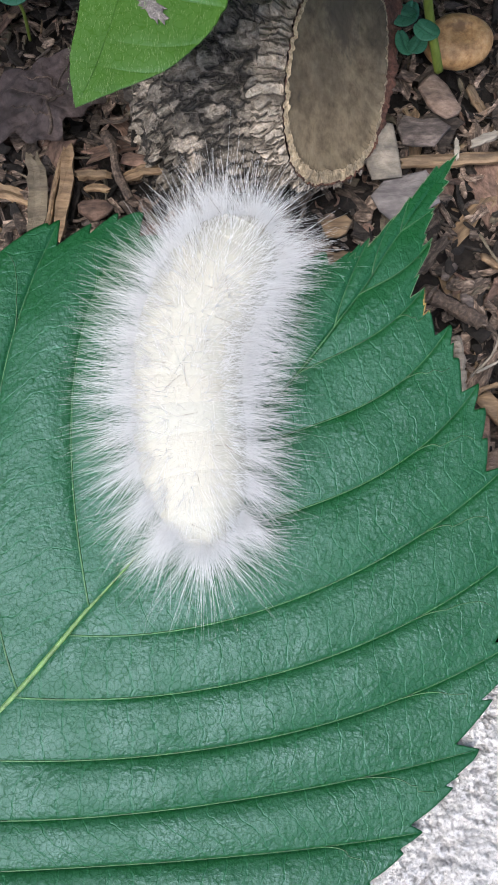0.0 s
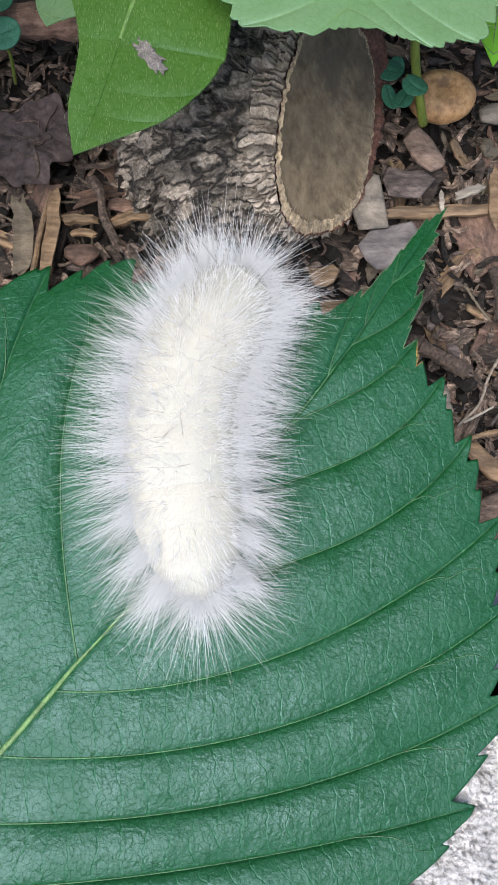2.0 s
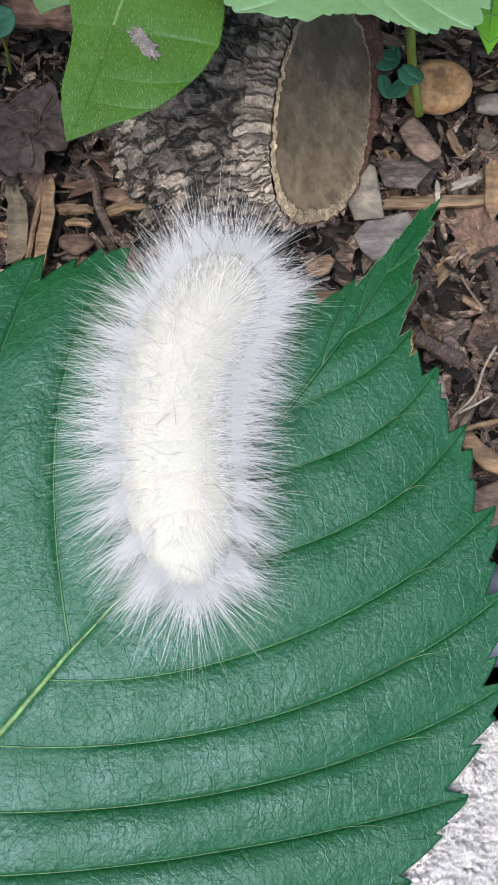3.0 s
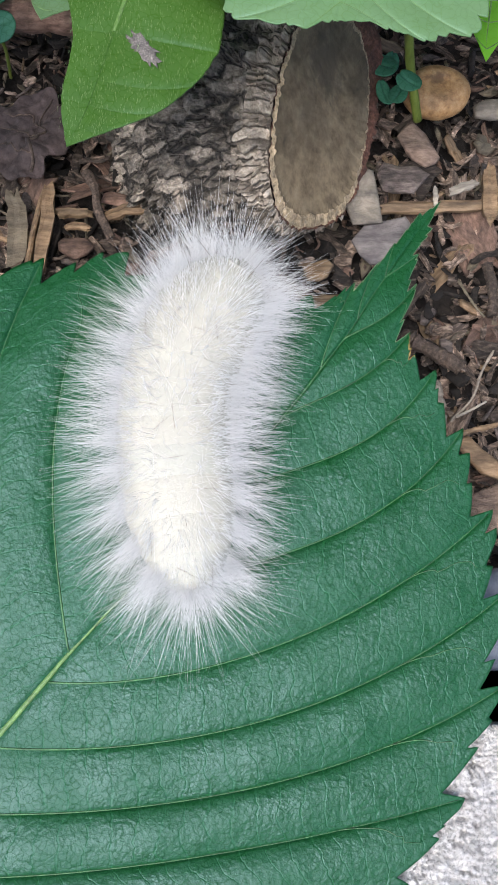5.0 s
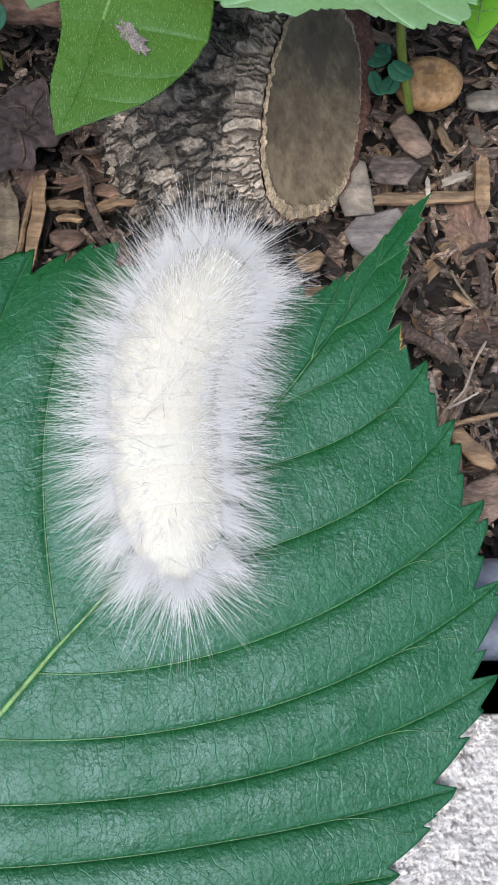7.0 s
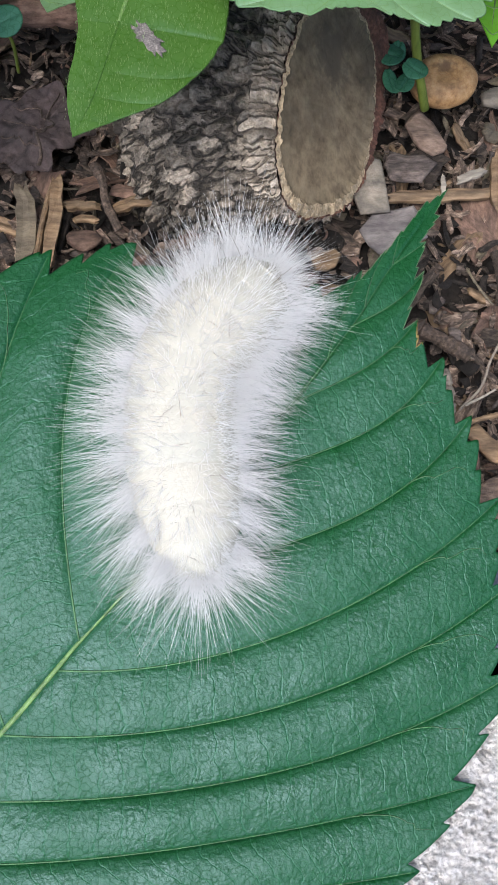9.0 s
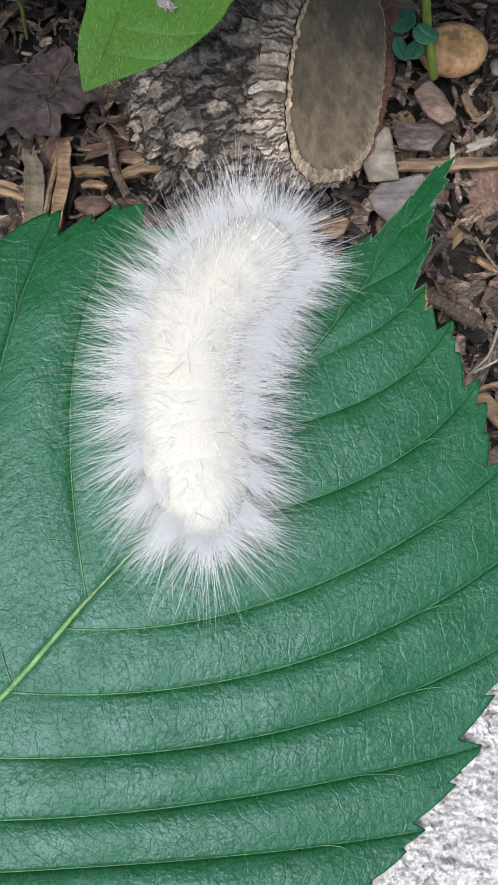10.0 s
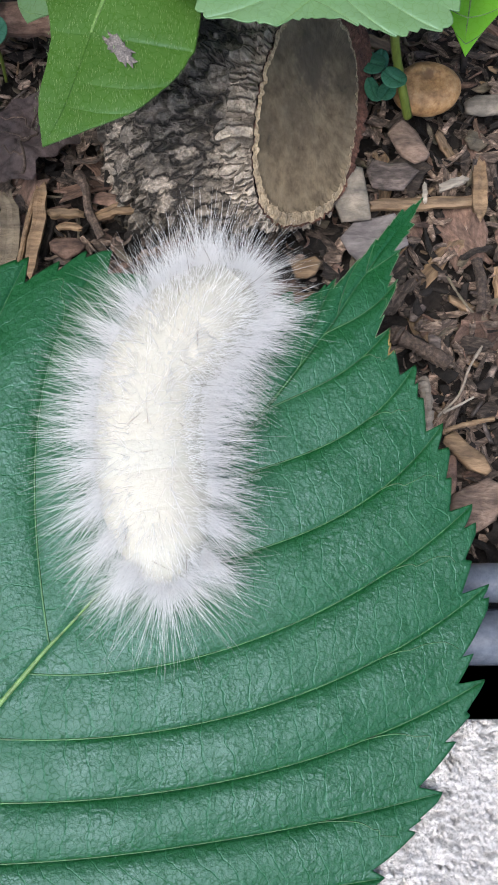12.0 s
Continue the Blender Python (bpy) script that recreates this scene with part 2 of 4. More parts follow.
def crack(mat, scale, width, dark, source="UV", wobble=(9.0, 0.25, 0.12), most=0.9, deep=0.0012, spread=0.45):
    """Dark fissures between the scales of bark, by the stem's own map."""
    n, l = mat.node_tree.nodes, mat.node_tree.links
    b = n["Principled BSDF"]
    old = b.inputs["Base Color"].links[0].from_socket
    co = n.new("ShaderNodeTexCoord")
    wob = node(n, "ShaderNodeTexNoise", Scale=wobble[0], Detail=4.0)
    l.new(co.outputs[source], wob.inputs["Vector"])
    ad = n.new("ShaderNodeVectorMath")
    ad.operation = "MULTIPLY_ADD"
    ad.inputs[1].default_value = (wobble[1], wobble[2], 0.0)
    l.new(wob.outputs["Color"], ad.inputs[0])
    l.new(co.outputs[source], ad.inputs[2])
    mp = node(n, "ShaderNodeMapping", Scale=scale)
    l.new(ad.outputs[0], mp.inputs["Vector"])
    v = node(n, "ShaderNodeTexVoronoi", Scale=1.0)
    v.feature = "DISTANCE_TO_EDGE"
    l.new(mp.outputs["Vector"], v.inputs["Vector"])
    r = node(n, "ShaderNodeMapRange")
    r.inputs["From Max"].default_value = width
    r.inputs["To Min"].default_value, r.inputs["To Max"].default_value = most, 0.0
    l.new(v.outputs["Distance"], r.inputs["Value"])
    bump = node(n, "ShaderNodeBump", Distance=deep)
    bump.invert = True
    l.new(r.outputs["Result"], bump.inputs["Height"])
    l.new(b.inputs["Normal"].links[0].from_socket, bump.inputs["Normal"])
    l.new(bump.outputs["Normal"], b.inputs["Normal"])
    cell = node(n, "ShaderNodeTexVoronoi", Scale=1.0)
    l.new(mp.outputs["Vector"], cell.inputs["Vector"])
    lum = n.new("ShaderNodeRGBToBW")
    l.new(cell.outputs["Color"], lum.inputs[0])
    tone = ramp(n, l, lum.outputs[0], [(0.2, (1 - spread,) * 3), (0.5, (1 - spread * 0.2,) * 3), (0.8, (1 + spread,) * 3)])
    old = mixed(n, l, 1.0, old, tone, "MULTIPLY")
    l.new(mixed(n, l, r.outputs["Result"], old, dark), b.inputs["Base Color"])


crack(BARK, (1.8, 2.9, 1.0), 0.13, (0.012, 0.0095, 0.008), "UV", (5.0, 0.5, 0.4), 0.92, 0.0016, 0.4)
COLLAR = grained("pale_bark_collar", (0.17, 0.145, 0.115), (0.42, 0.375, 0.32), (0.66, 0.615, 0.55), 420, 0.9, 0.0006, vary=0.0)
crack(COLLAR, (0.7, 7.5, 1.0), 0.13, (0.05, 0.036, 0.026), "UV", (5.0, 0.3, 0.12), 0.8, 0.001, 0.2)
INNER = grained("red_inner_bark", (0.035, 0.017, 0.011), (0.115, 0.05, 0.034), (0.22, 0.115, 0.085), 500, 0.85, 0.0004, vary=0.0)
RIM = grained("tan_cambium", (0.16, 0.12, 0.07), (0.42, 0.34, 0.23), (0.62, 0.54, 0.41), 700, 0.85, 0.0004, vary=0.0)
CUT = grained("weathered_cut_wood", (0.062, 0.047, 0.029), (0.15, 0.119, 0.077), (0.235, 0.196, 0.136), 100, 0.8, 0.0002, vary=0.0)
stained(CUT, (0.0105, 0.001, 0.018), (0.0065, 0.010, 0.02), (0.06, 0.048, 0.034))
CONCRETE = grained("white_concrete", (0.36, 0.366, 0.385), (0.87, 0.88, 0.905), (0.91, 0.92, 0.94), 640, 0.85, 0.0009, vary=0.0, mottle=0.15)
PLASTIC = grained("black_plastic", (0.06, 0.072, 0.095), (0.085, 0.10, 0.13), (0.11, 0.13, 0.16), 300, 0.26, 0.00001, vary=0.0, mottle=0.12)


# ---------------------------------------------------------------- building tools
def thing(name, at, label, category, group="", kind=""):
    """An Empty at its base, at a place in centimetres."""
    ob = new(name)
    ob.location = Vector(at) * U
    ob.empty_display_size = 0.005
    return tagged(ob, label, category, group, kind)


def mesh_of(name, verts, faces, mat, origin=(0, 0, 0), smooth=True, uv=None):
    me = bpy.data.meshes.new(name)
    v = (np.asarray(verts, float) - np.asarray(origin, float)) * U
    me.from_pydata(v.tolist(), [], [tuple(int(i) for i in f) for f in faces])
    me.materials.append(mat)
    me.polygons.foreach_set("use_smooth", [smooth] * len(me.polygons))
    if uv is not None:
        layer = me.uv_layers.new(name="map")
        idx = np.zeros(len(me.loops), int)
        me.loops.foreach_get("vertex_index", idx)
        layer.data.foreach_set("uv", np.asarray(uv, float)[idx].ravel())
    me.update()
    return me


def base_of(ob):
    p = Vector((0, 0, 0))
    while ob is not None:
        p += ob.location
        ob = ob.parent
    return np.array(p) / U


def part(name, verts, faces, mat, parent=None, label="", smooth=True, uv=None):
    """One mesh object; places in centimetres of the whole plan, also under a parent."""
    ob = new(name, mesh_of(name, verts, faces, mat, base_of(parent), smooth, uv))
    ob.parent = parent
    return tagged(ob, label)


def lone(name, verts, faces, mat, at, label, category, group="", kind="", smooth=True):
    """A thing that is one mesh, with its origin at a place of the plan."""
    ob = new(name, mesh_of(name, verts, faces, mat, at, smooth))
    ob.location = Vector(at) * U
    return tagged(ob, label, category, group, kind)


def grid_faces(a, b, wrap=False, start=0):
    """Quads of a grid of a rows and b columns; wrap joins the last column to the first."""
    i, j = np.meshgrid(np.arange(a - 1), np.arange(b if wrap else b - 1), indexing="ij")
    k = (j + 1) % b
    return (np.stack([i * b + j, i * b + k, (i + 1) * b + k, (i + 1) * b + j], -1).reshape(-1, 4) + start)


def spline(points, at):
    """A smooth curve through points; at counts them from 0."""
    p = np.asarray(points, float)
    at = np.clip(np.asarray(at, float), 0, len(p) - 1)
    i = np.minimum(at.astype(int), len(p) - 2)
    f = (at - i)[..., None]
    g = lambda k: p[np.clip(k, 0, len(p) - 1)]
    a, b, c, d = g(i - 1), g(i), g(i + 1), g(i + 2)
    return 0.5 * (2 * b + (c - a) * f + (2 * a - 5 * b + 4 * c - d) * f ** 2 + (3 * b - a - 3 * c + d) * f ** 3)


def tube(path, radii, sides=8, flat=1.0):
    """A tube along a path, closed at both ends."""
    path, radii = np.asarray(path, float), np.asarray(radii, float)
    t = np.gradient(path, axis=0)
    t /= np.linalg.norm(t, axis=1)[:, None] + 1e-9
    up = np.where(np.abs(t[:, 2:]) > 0.9, [[1.0, 0, 0]], [[0, 0, 1.0]])
    s = np.cross(t, up)
    s /= np.linalg.norm(s, axis=1)[:, None]
    n = np.cross(s, t)
    a = np.linspace(0, 2 * np.pi, sides, endpoint=False)
    v = path[:, None] + radii[:, None, None] * (np.cos(a)[None, :, None] * s[:, None] + flat * np.sin(a)[None, :, None] * n[:, None])
    k = len(path)
    faces = [tuple(f) for f in grid_faces(k, sides, True)]
    faces += [tuple(range(sides))[::-1], tuple(range((k - 1) * sides, k * sides))]
    return v.reshape(-1, 3), faces


def wave3(p, scale, seed=0.0, octaves=3):
    """A cheap smooth random field over points, about -1 to 1."""
    p = np.asarray(p, float) * scale + seed * 7.31
    out, amp, total = 0.0, 1.0, 0.0
    for k in range(octaves):
        q = p * 2.03 ** k
        x, y, z = q[..., 0], q[..., 1], q[..., 2]
        out = out + amp * (np.sin(x * 1.7 + 1.3 * np.sin(y * 1.1 + k)) * np.cos(y * 1.9 + 1.1 * np.sin(z * 1.3 + x * 0.7)) + 0.5 * np.sin(z * 2.3 + x + 1.7 * np.sin(y)))
        total += amp
        amp *= 0.55
    return out / total / 1.2


# ---------------------------------------------------------------- leaves
BLISTERS = [(-1.0, -0.70, 0.06, 0.024), (-1.2, -0.6, 0.06, 0.018), (1.60, -0.05, 0.08, 0.012), (1.50, -0.2, 0.06, 0.010), (-1.7, -1.4, 0.07, 0.016), (-0.78, -1.24, 0.09, 0.014), (0.22, -0.86, 0.10, 0.014)]


def leaf_level(x, y):
    """Height of the big leaf's middle surface: it slopes from the concrete up over the edging, with a drooping tip."""
    z = 1.42 + 0.125 * y - 0.06 * np.maximum(0, y - 4.2) ** 2
    for bx, by, wide, high in BLISTERS:
        z = z + high * np.exp(-((x - bx) ** 2 + (y - by) ** 2) / wide ** 2)
    return 1.27 + 0.05 * np.log1p(np.exp(np.clip((z - 1.27) / 0.05, -30, 30)))


class Side:
    """One half of a blade: side veins from the midrib to the margin, tip to base, as midrib place, one or two places on the way, and end."""

    def __init__(self, rib, veins, level, saw, quilt, minor=3, seed=1):
        self.rib, self.level, self.saw, self.quilt, self.minor, self.seed = np.asarray(rib, float), level, saw, quilt, minor, seed
        ribs = spline(rib, np.linspace(0, len(rib) - 1, 1500))
        knots = [(0.0, *rib[0], *rib[0], *rib[0])]
        for first, *way, last in veins:
            s = np.argmin((ribs[:, 0] - first[0]) ** 2 + (ribs[:, 1] - first[1]) ** 2) / 1499 * (len(rib) - 1)
            a, e = np.array(first), np.array(last)
            if len(way) == 1:
                m = np.array(way[0])
                way = (2 * a + 8 * m - e) / 9, (8 * m + 2 * e - a) / 9
            knots.append((s, *way[0], *way[1], *e))
        knots.append((len(rib) - 1.0, *rib[-1], *rib[-1], *rib[-1]))
        self.knots = np.array(knots)
        self.count = len(knots)
        e = self.knots[:, 5:]
        gap = np.linalg.norm(np.diff(e, axis=0), axis=1)
        self.gap = np.append(gap, gap[-1])
        a = spline(self.rib, self.knots[:, 0])
        way = self.knots[:, 1:3] - a
        way /= np.linalg.norm(way, axis=1)[:, None] + 1e-6
        self.slide = np.concatenate([[0], np.cumsum(np.sum((a[1:] - a[:-1]) * way[1:], axis=1))])

    def at(self, u, t):
        """Places for vein numbers u and shares t of the way from midrib to margin (arrays of one shape)."""
        k = spline(self.knots, u)
        s, m1, m2, e = spline(self.rib, k[..., 0]), k[..., 1:3], k[..., 3:5], k[..., 5:7]
        run = np.linalg.norm(e - s, axis=-1)
        i = np.minimum(u.astype(int), self.count - 2)
        f = u - i
        gap = self.gap[i]
        rough = 0.8 + 0.4 * np.abs(np.sin(i * 12.9898 * self.seed + self.seed))
        # a large tooth ends each side vein; a few uneven small ones stand on its lower edge
        big = np.where(f < 0.86, (f / 0.86) ** (1.1 + 0.5 * rough), (1 - f) / 0.14)
        g = f + 0.05 * np.sin(f * 9 + i * 2.3)
        nick = np.zeros_like(f)
        for n in range(self.minor):
            at = (n + 0.6 + 0.25 * np.sin(i * 5.1 + n * 2.7 + self.seed)) / (self.minor + 1.3)
            size = 0.6 + 0.5 * np.sin(i * 3.7 + n * 1.9 + self.seed) ** 2
            d = (g - at) * (self.minor + 0.9)
            nick = np.maximum(nick, size * np.where(d < 0, np.clip(1 + d / 0.62, 0, 1), np.clip(1 - d / 0.16, 0, 1)))
        deep = self.saw * np.minimum(np.minimum(gap, 1.0), 0.2 + 0.22 * run) * rough
        cut = deep * (1.25 * big + 0.6 * nick * np.minimum(1, 6 * f) * (f < 0.76))
        end = 1 - np.minimum(0.5, cut / (run + 0.02))
        q = (t * end)[..., None]
        p = s * (1 - 3 * q) * (2 - 3 * q) * (1 - q) / 2 + m1 * 9 * q * (2 - 3 * q) * (1 - q) / 2 + m2 * 9 * q * (3 * q - 1) * (1 - q) / 2 + e * q * (3 * q - 1) * (3 * q - 2) / 2
        near = np.minimum(f, 1 - f)
        width = gap * (0.35 + 0.65 * t)
        slim = np.minimum(1, run / 1.3)
        # pleats: steep below a side vein, long and gentle down to the next one
        fold = slim * np.sin(np.pi * f ** 0.72) ** 0.85 * np.minimum(1.0, width) * np.minimum(1, t * 4) * (1 - 0.5 * t ** 6)
        crease = np.exp(-((near * width) / 0.025) ** 2) * np.minimum(1, width * 1.5)
        flat = np.concatenate([p, np.zeros_like(p[..., :1])], -1)
        mid = np.sin(np.pi * f) ** 0.5 * np.minimum(1, width * 1.4)
        z = self.level(p[..., 0], p[..., 1]) + self.quilt * fold - 0.09 * self.quilt * crease * slim
        z = z + self.quilt * (0.2 * wave3(flat, 1.1, self.seed, 2) + 0.10 * wave3(flat, 2.6, self.seed) * np.minimum(1, width) + 0.035 * wave3(flat, 11.0, self.seed + 2) * mid)
        # the skin swells between the cross veins
        across = (t * end * run + np.interp(u, np.arange(self.count), self.slide)) * 3.6
        z = z + 0.05 * self.quilt * np.abs(np.sin(np.pi * (across + 0.25 * wave3(flat, 3.0, self.seed + 4)))) ** 0.6 * mid * np.minimum(1, t * 5)
        z = z - 0.3 * self.quilt * slim * np.exp(-(t * run / 0.055) ** 2)
        return np.concatenate([p, z[..., None]], -1), np.stack([u, across], -1)

    def skin(self, per, across, thick, flip, start):
        step = np.linspace(0, 1, per, endpoint=False)
        u = np.append(np.concatenate([k + step for k in range(self.count - 1)]), self.count - 1.0)
        t = np.linspace(0, 1, across)
        uu, tt = np.meshgrid(u, t, indexing="ij")
        top, uv = self.at(uu, tt)
        a, b = uu.shape
        low = top.copy()
        low[..., 2] -= thick
        low[:, :-1, 2] -= thick * 0.2
        v = np.concatenate([top.reshape(-1, 3), low.reshape(-1, 3)])
        f1 = grid_faces(a, b, start=start)
        f2 = grid_faces(a, b, start=start + a * b)[:, ::-1]
        i = np.arange(a - 1) * b + b - 1 + start
        rim = np.stack([i, i + a * b, i + b + a * b, i + b], -1)
        f = np.concatenate([f1, f2, rim])
        if flip:
            f = f[:, ::-1]
        return v, f, np.concatenate([uv.reshape(-1, 2)] * 2)


def leaf(name, at, rib, left, right, level, mats, label, category, saw=0.2, quilt=0.09, per=40, across=90, thick=0.03, rib_width=0.056, vein_width=0.015, minor=3, scorch=None, forks=False, rims=()):
    """A leaf thing with its blade, midrib and each side vein as parts."""
    ob = thing(name, at, label, category)
    blade_mat, rib_mat, vein_mat = mats
    verts, faces, uvs, n = [], [], [], 0
    sides = []
    for k, (veins, flip) in enumerate(((right, True), (left, False))):
        s = Side(rib, veins, level, saw[k] if isinstance(saw, tuple) else saw, quilt, minor, 1 + k)
        sides.append(s)
        v, f, uv = s.skin(per, across, thick, flip, n)
        verts.append(v)
        faces.append(f)
        uvs.append(uv)
        n += len(v)
    part("blade", np.concatenate(verts), np.concatenate(faces), blade_mat, ob, uv=np.concatenate(uvs))
    s = np.linspace(0.02, len(rib) - 1, 120)
    p = spline(rib, s)
    line = np.concatenate([p, (level(p[:, 0], p[:, 1]) - 0.3 * quilt)[:, None]], 1)
    share = np.linspace(0, 1, len(line))
    w = rib_width * (0.16 + 0.30 * np.minimum(1, share * 2.2) + 0.54 * np.clip((share - 0.42) / 0.3, 0, 1))
    half = int(len(line) * 0.40)
    part("midrib", *tube(line[:half + 1], w[:half + 1], 8, 0.7), vein_mat, ob, "thin green outer midrib")
    part("midrib", *tube(line[half:], w[half:], 8, 0.7), rib_mat, ob, "pale green midrib")
    for sd, reach in zip(sides, rims):
        u = np.linspace(*reach, int(60 * (reach[1] - reach[0])))
        line, _ = sd.at(u, np.full(len(u), 0.997))
        part("margin", *tube(line, np.full(len(u), 0.006), 5), MARGIN, ob, "pale thin leaf margin")
    if scorch is not None:
        u = np.linspace(*scorch, 40)
        line, _ = sides[0].at(u, np.full(40, 0.995))
        part("scorched_margin", *tube(line, 0.013 * (1 + 0.4 * np.sin(u * 90)) * np.sin(np.linspace(0.25, np.pi - 0.25, 40)), 7, 0.6), SCORCH, ob, "yellow-brown scorched margin")
    for sd in sides:
        for k in range(2 if forks else 1, sd.count - 1):
            t = np.linspace(0.0, 0.985, 60)
            line, _ = sd.at(np.full(60, float(k)), t)
            line[:, 2] += 0.004
            w = vein_width * min(1.0, 0.35 + sd.gap[k]) * np.linspace(1.0, 0.35, 60)
            vein = part("side_vein", *tube(line, w, 6, 0.7), vein_mat, ob)
            if not forks or sd.gap[k] < 0.55:
                continue
            for start, reach in ((0.76, 0.45),):
                r = np.linspace(0, 1, 24)
                line, _ = sd.at(k + reach * r ** 1.6, start + (0.965 - start) * r)
                line[:, 2] += 0.001
                part("vein_fork", *tube(line, vein_width * np.linspace(0.7, 0.3, 24), 5, 0.7), vein_mat, vein)
    return ob


# ---------------------------------------------------------------- ground, pavement, edging
def spaced(lo, hi, fine, reach):
    """Coordinates: fine steps between lo and hi, growing steps out to reach."""
    mid = np.arange(lo, hi + fine / 2, fine)
    grow = np.geomspace(fine, reach, 26).cumsum()
    return np.concatenate([(lo - grow)[::-1], mid, hi + grow])


def ground(reach=9000):
    x, y = spaced(-6, 7, 0.12, reach), spaced(1.9, 14, 0.12, reach)
    y = y[y > 1.2]
    xx, yy = np.meshgrid(x, y, indexing="ij")
    p = np.stack([xx, yy, np.zeros_like(xx)], -1)
    inside = np.exp(-(np.maximum(0, np.abs(xx) - 8) / 8) ** 2 - (np.maximum(0, yy - 15) / 8) ** 2)
    p[..., 2] = -0.55 + inside * (0.16 * wave3(p, 1.4, 3) + 0.09 * wave3(p, 5.0, 5))
    faces = grid_faces(len(x), len(y))
    ob = new("ground", mesh_of("ground", p.reshape(-1, 3), faces, SOIL))
    return tagged(ob, "dark damp garden soil under wood mulch", "soil", kind="structure")


def pavement(reach=9000):
    x, y = spaced(1.0, 4.8, 0.019, reach), spaced(-3.0, -0.1, 0.019, reach)
    y = y[y < -0.06]
    y = np.concatenate([y, [-0.045, -0.04, -0.04]])
    xx, yy = np.meshgrid(x, y, indexing="ij")
    p = np.stack([xx, yy, np.zeros_like(xx)], -1)
    inside = np.exp(-(np.maximum(0, np.abs(xx - 2.8) - 5) / 2) ** 2 - (np.maximum(0, -4.5 - yy) / 2) ** 2)
    h = np.zeros(xx.shape)
    rows, cols = np.where((x > 0.5) & (x < 5.2))[0], np.where(y > -3.6)[0]
    for count, deep, wide, seed in ((3400, 0.085, 0.022, 5), (12000, 0.022, 0.018, 6)):
        rng = np.random.default_rng(seed)
        seeds = np.stack([rng.uniform(0, 5.8, count), rng.uniform(-4, 0.2, count)], -1)
        lift = rng.uniform(0.0, 1.0, count)
        for i in rows:
            near = np.abs(seeds[:, 0] - x[i]) < 0.3
            st, lf = seeds[near], lift[near]
            wob = 0.05 * np.sin(y[cols] * 31 + 3 * np.sin(x[i] * 17))
            d = np.sqrt((st[None, :, 0] - x[i] - wob[:, None]) ** 2 + (st[None, :, 1] - y[cols][:, None]) ** 2)
            o = np.partition(d, 1, axis=1)
            k = d.argmin(1)
            h[i, cols] += np.minimum((o[:, 1] - o[:, 0]) / wide, 1) * deep * (0.35 + lf[k]) - 1.2 * deep * (lf[k] < 0.06)
    p[..., 2] = 1.10 + inside * (h + 0.02 * wave3(p, 3.0, 2) + 0.012 * wave3(p, 14.0, 4))
    p[:, -2, 2] -= 0.06
    p[:, -1, 2] = -3.0
    ob = new("pavement", mesh_of("pavement", p.reshape(-1, 3), grid_faces(len(x), len(y)), CONCRETE))
    return tagged(ob, "rough white concrete slab with grainy surface", "concrete", kind="structure")


def edging():
    ob = thing("garden_edging", (0, 1.1, -1), "dark grey plastic garden edging with two rounded ribs", "edging")
    x = np.linspace(-160, 160, 60)
    wob = 0.03 * np.sin(x * 0.23)
    for name, y, z, r in (("top_rib", 0.90, 0.93, 0.36), ("back_rib", 1.62, 0.88, 0.27)):
        line = np.stack([x, y + 0.02 * x * (np.abs(x) < 40) + 0.8 * np.sign(x) * (np.abs(x) >= 40) + wob, np.full_like(x, z)], -1)
        part(name, *tube(line, np.full(60, r), 28), PLASTIC, ob)
    v, f = tube(np.stack([x, 1.28 + 0.02 * x * (np.abs(x) < 40) + 0.8 * np.sign(x) * (np.abs(x) >= 40) + wob, np.full_like(x, -0.4)], -1), np.full(60, 0.28), 4, 4.4)
    part("web", v, f, PLASTIC, ob, smooth=False)
    return ob


# ---------------------------------------------------------------- mulch
def chip_shape(length, width, thick, rng, jag=0.25, sides=9, bend=0.12):
    """A torn flake or splinter of wood about its middle, long along x: verts and faces."""
    a = np.sort(np.linspace(0, 2 * np.pi, sides, endpoint=False) + rng.uniform(-0.2, 0.2, sides))
    c, s = np.cos(a), np.sin(a)
    k = 1 / np.maximum(np.abs(c), np.abs(s)) ** 0.75
    r = k * (1 + rng.uniform(-jag, jag, sides))
    ox, oy = 0.5 * length * c * r, 0.5 * width * s * r
    rings = []
    for scale, z in ((0.86, -0.5), (1.0, -0.15), (0.98, 0.25), (0.82, 0.5)):
        zz = z * thick + thick * rng.uniform(-0.2, 0.2, sides) + bend * width * (ox / length * 2) ** 2
        rings.append(np.stack([ox * scale, oy * scale, zz], -1))
    top = rings[-1].mean(0) + [0, 0, thick * 0.15]
    low = rings[0].mean(0)
    v = np.concatenate(rings + [top[None], low[None]])
    f = [tuple(q) for q in grid_faces(4, sides, True)]
    n = 4 * sides
    f += [(3 * sides + i, 3 * sides + (i + 1) % sides, n) for i in range(sides)]
    f += [((i + 1) % sides, i, n + 1) for i in range(sides)]
    return v, f


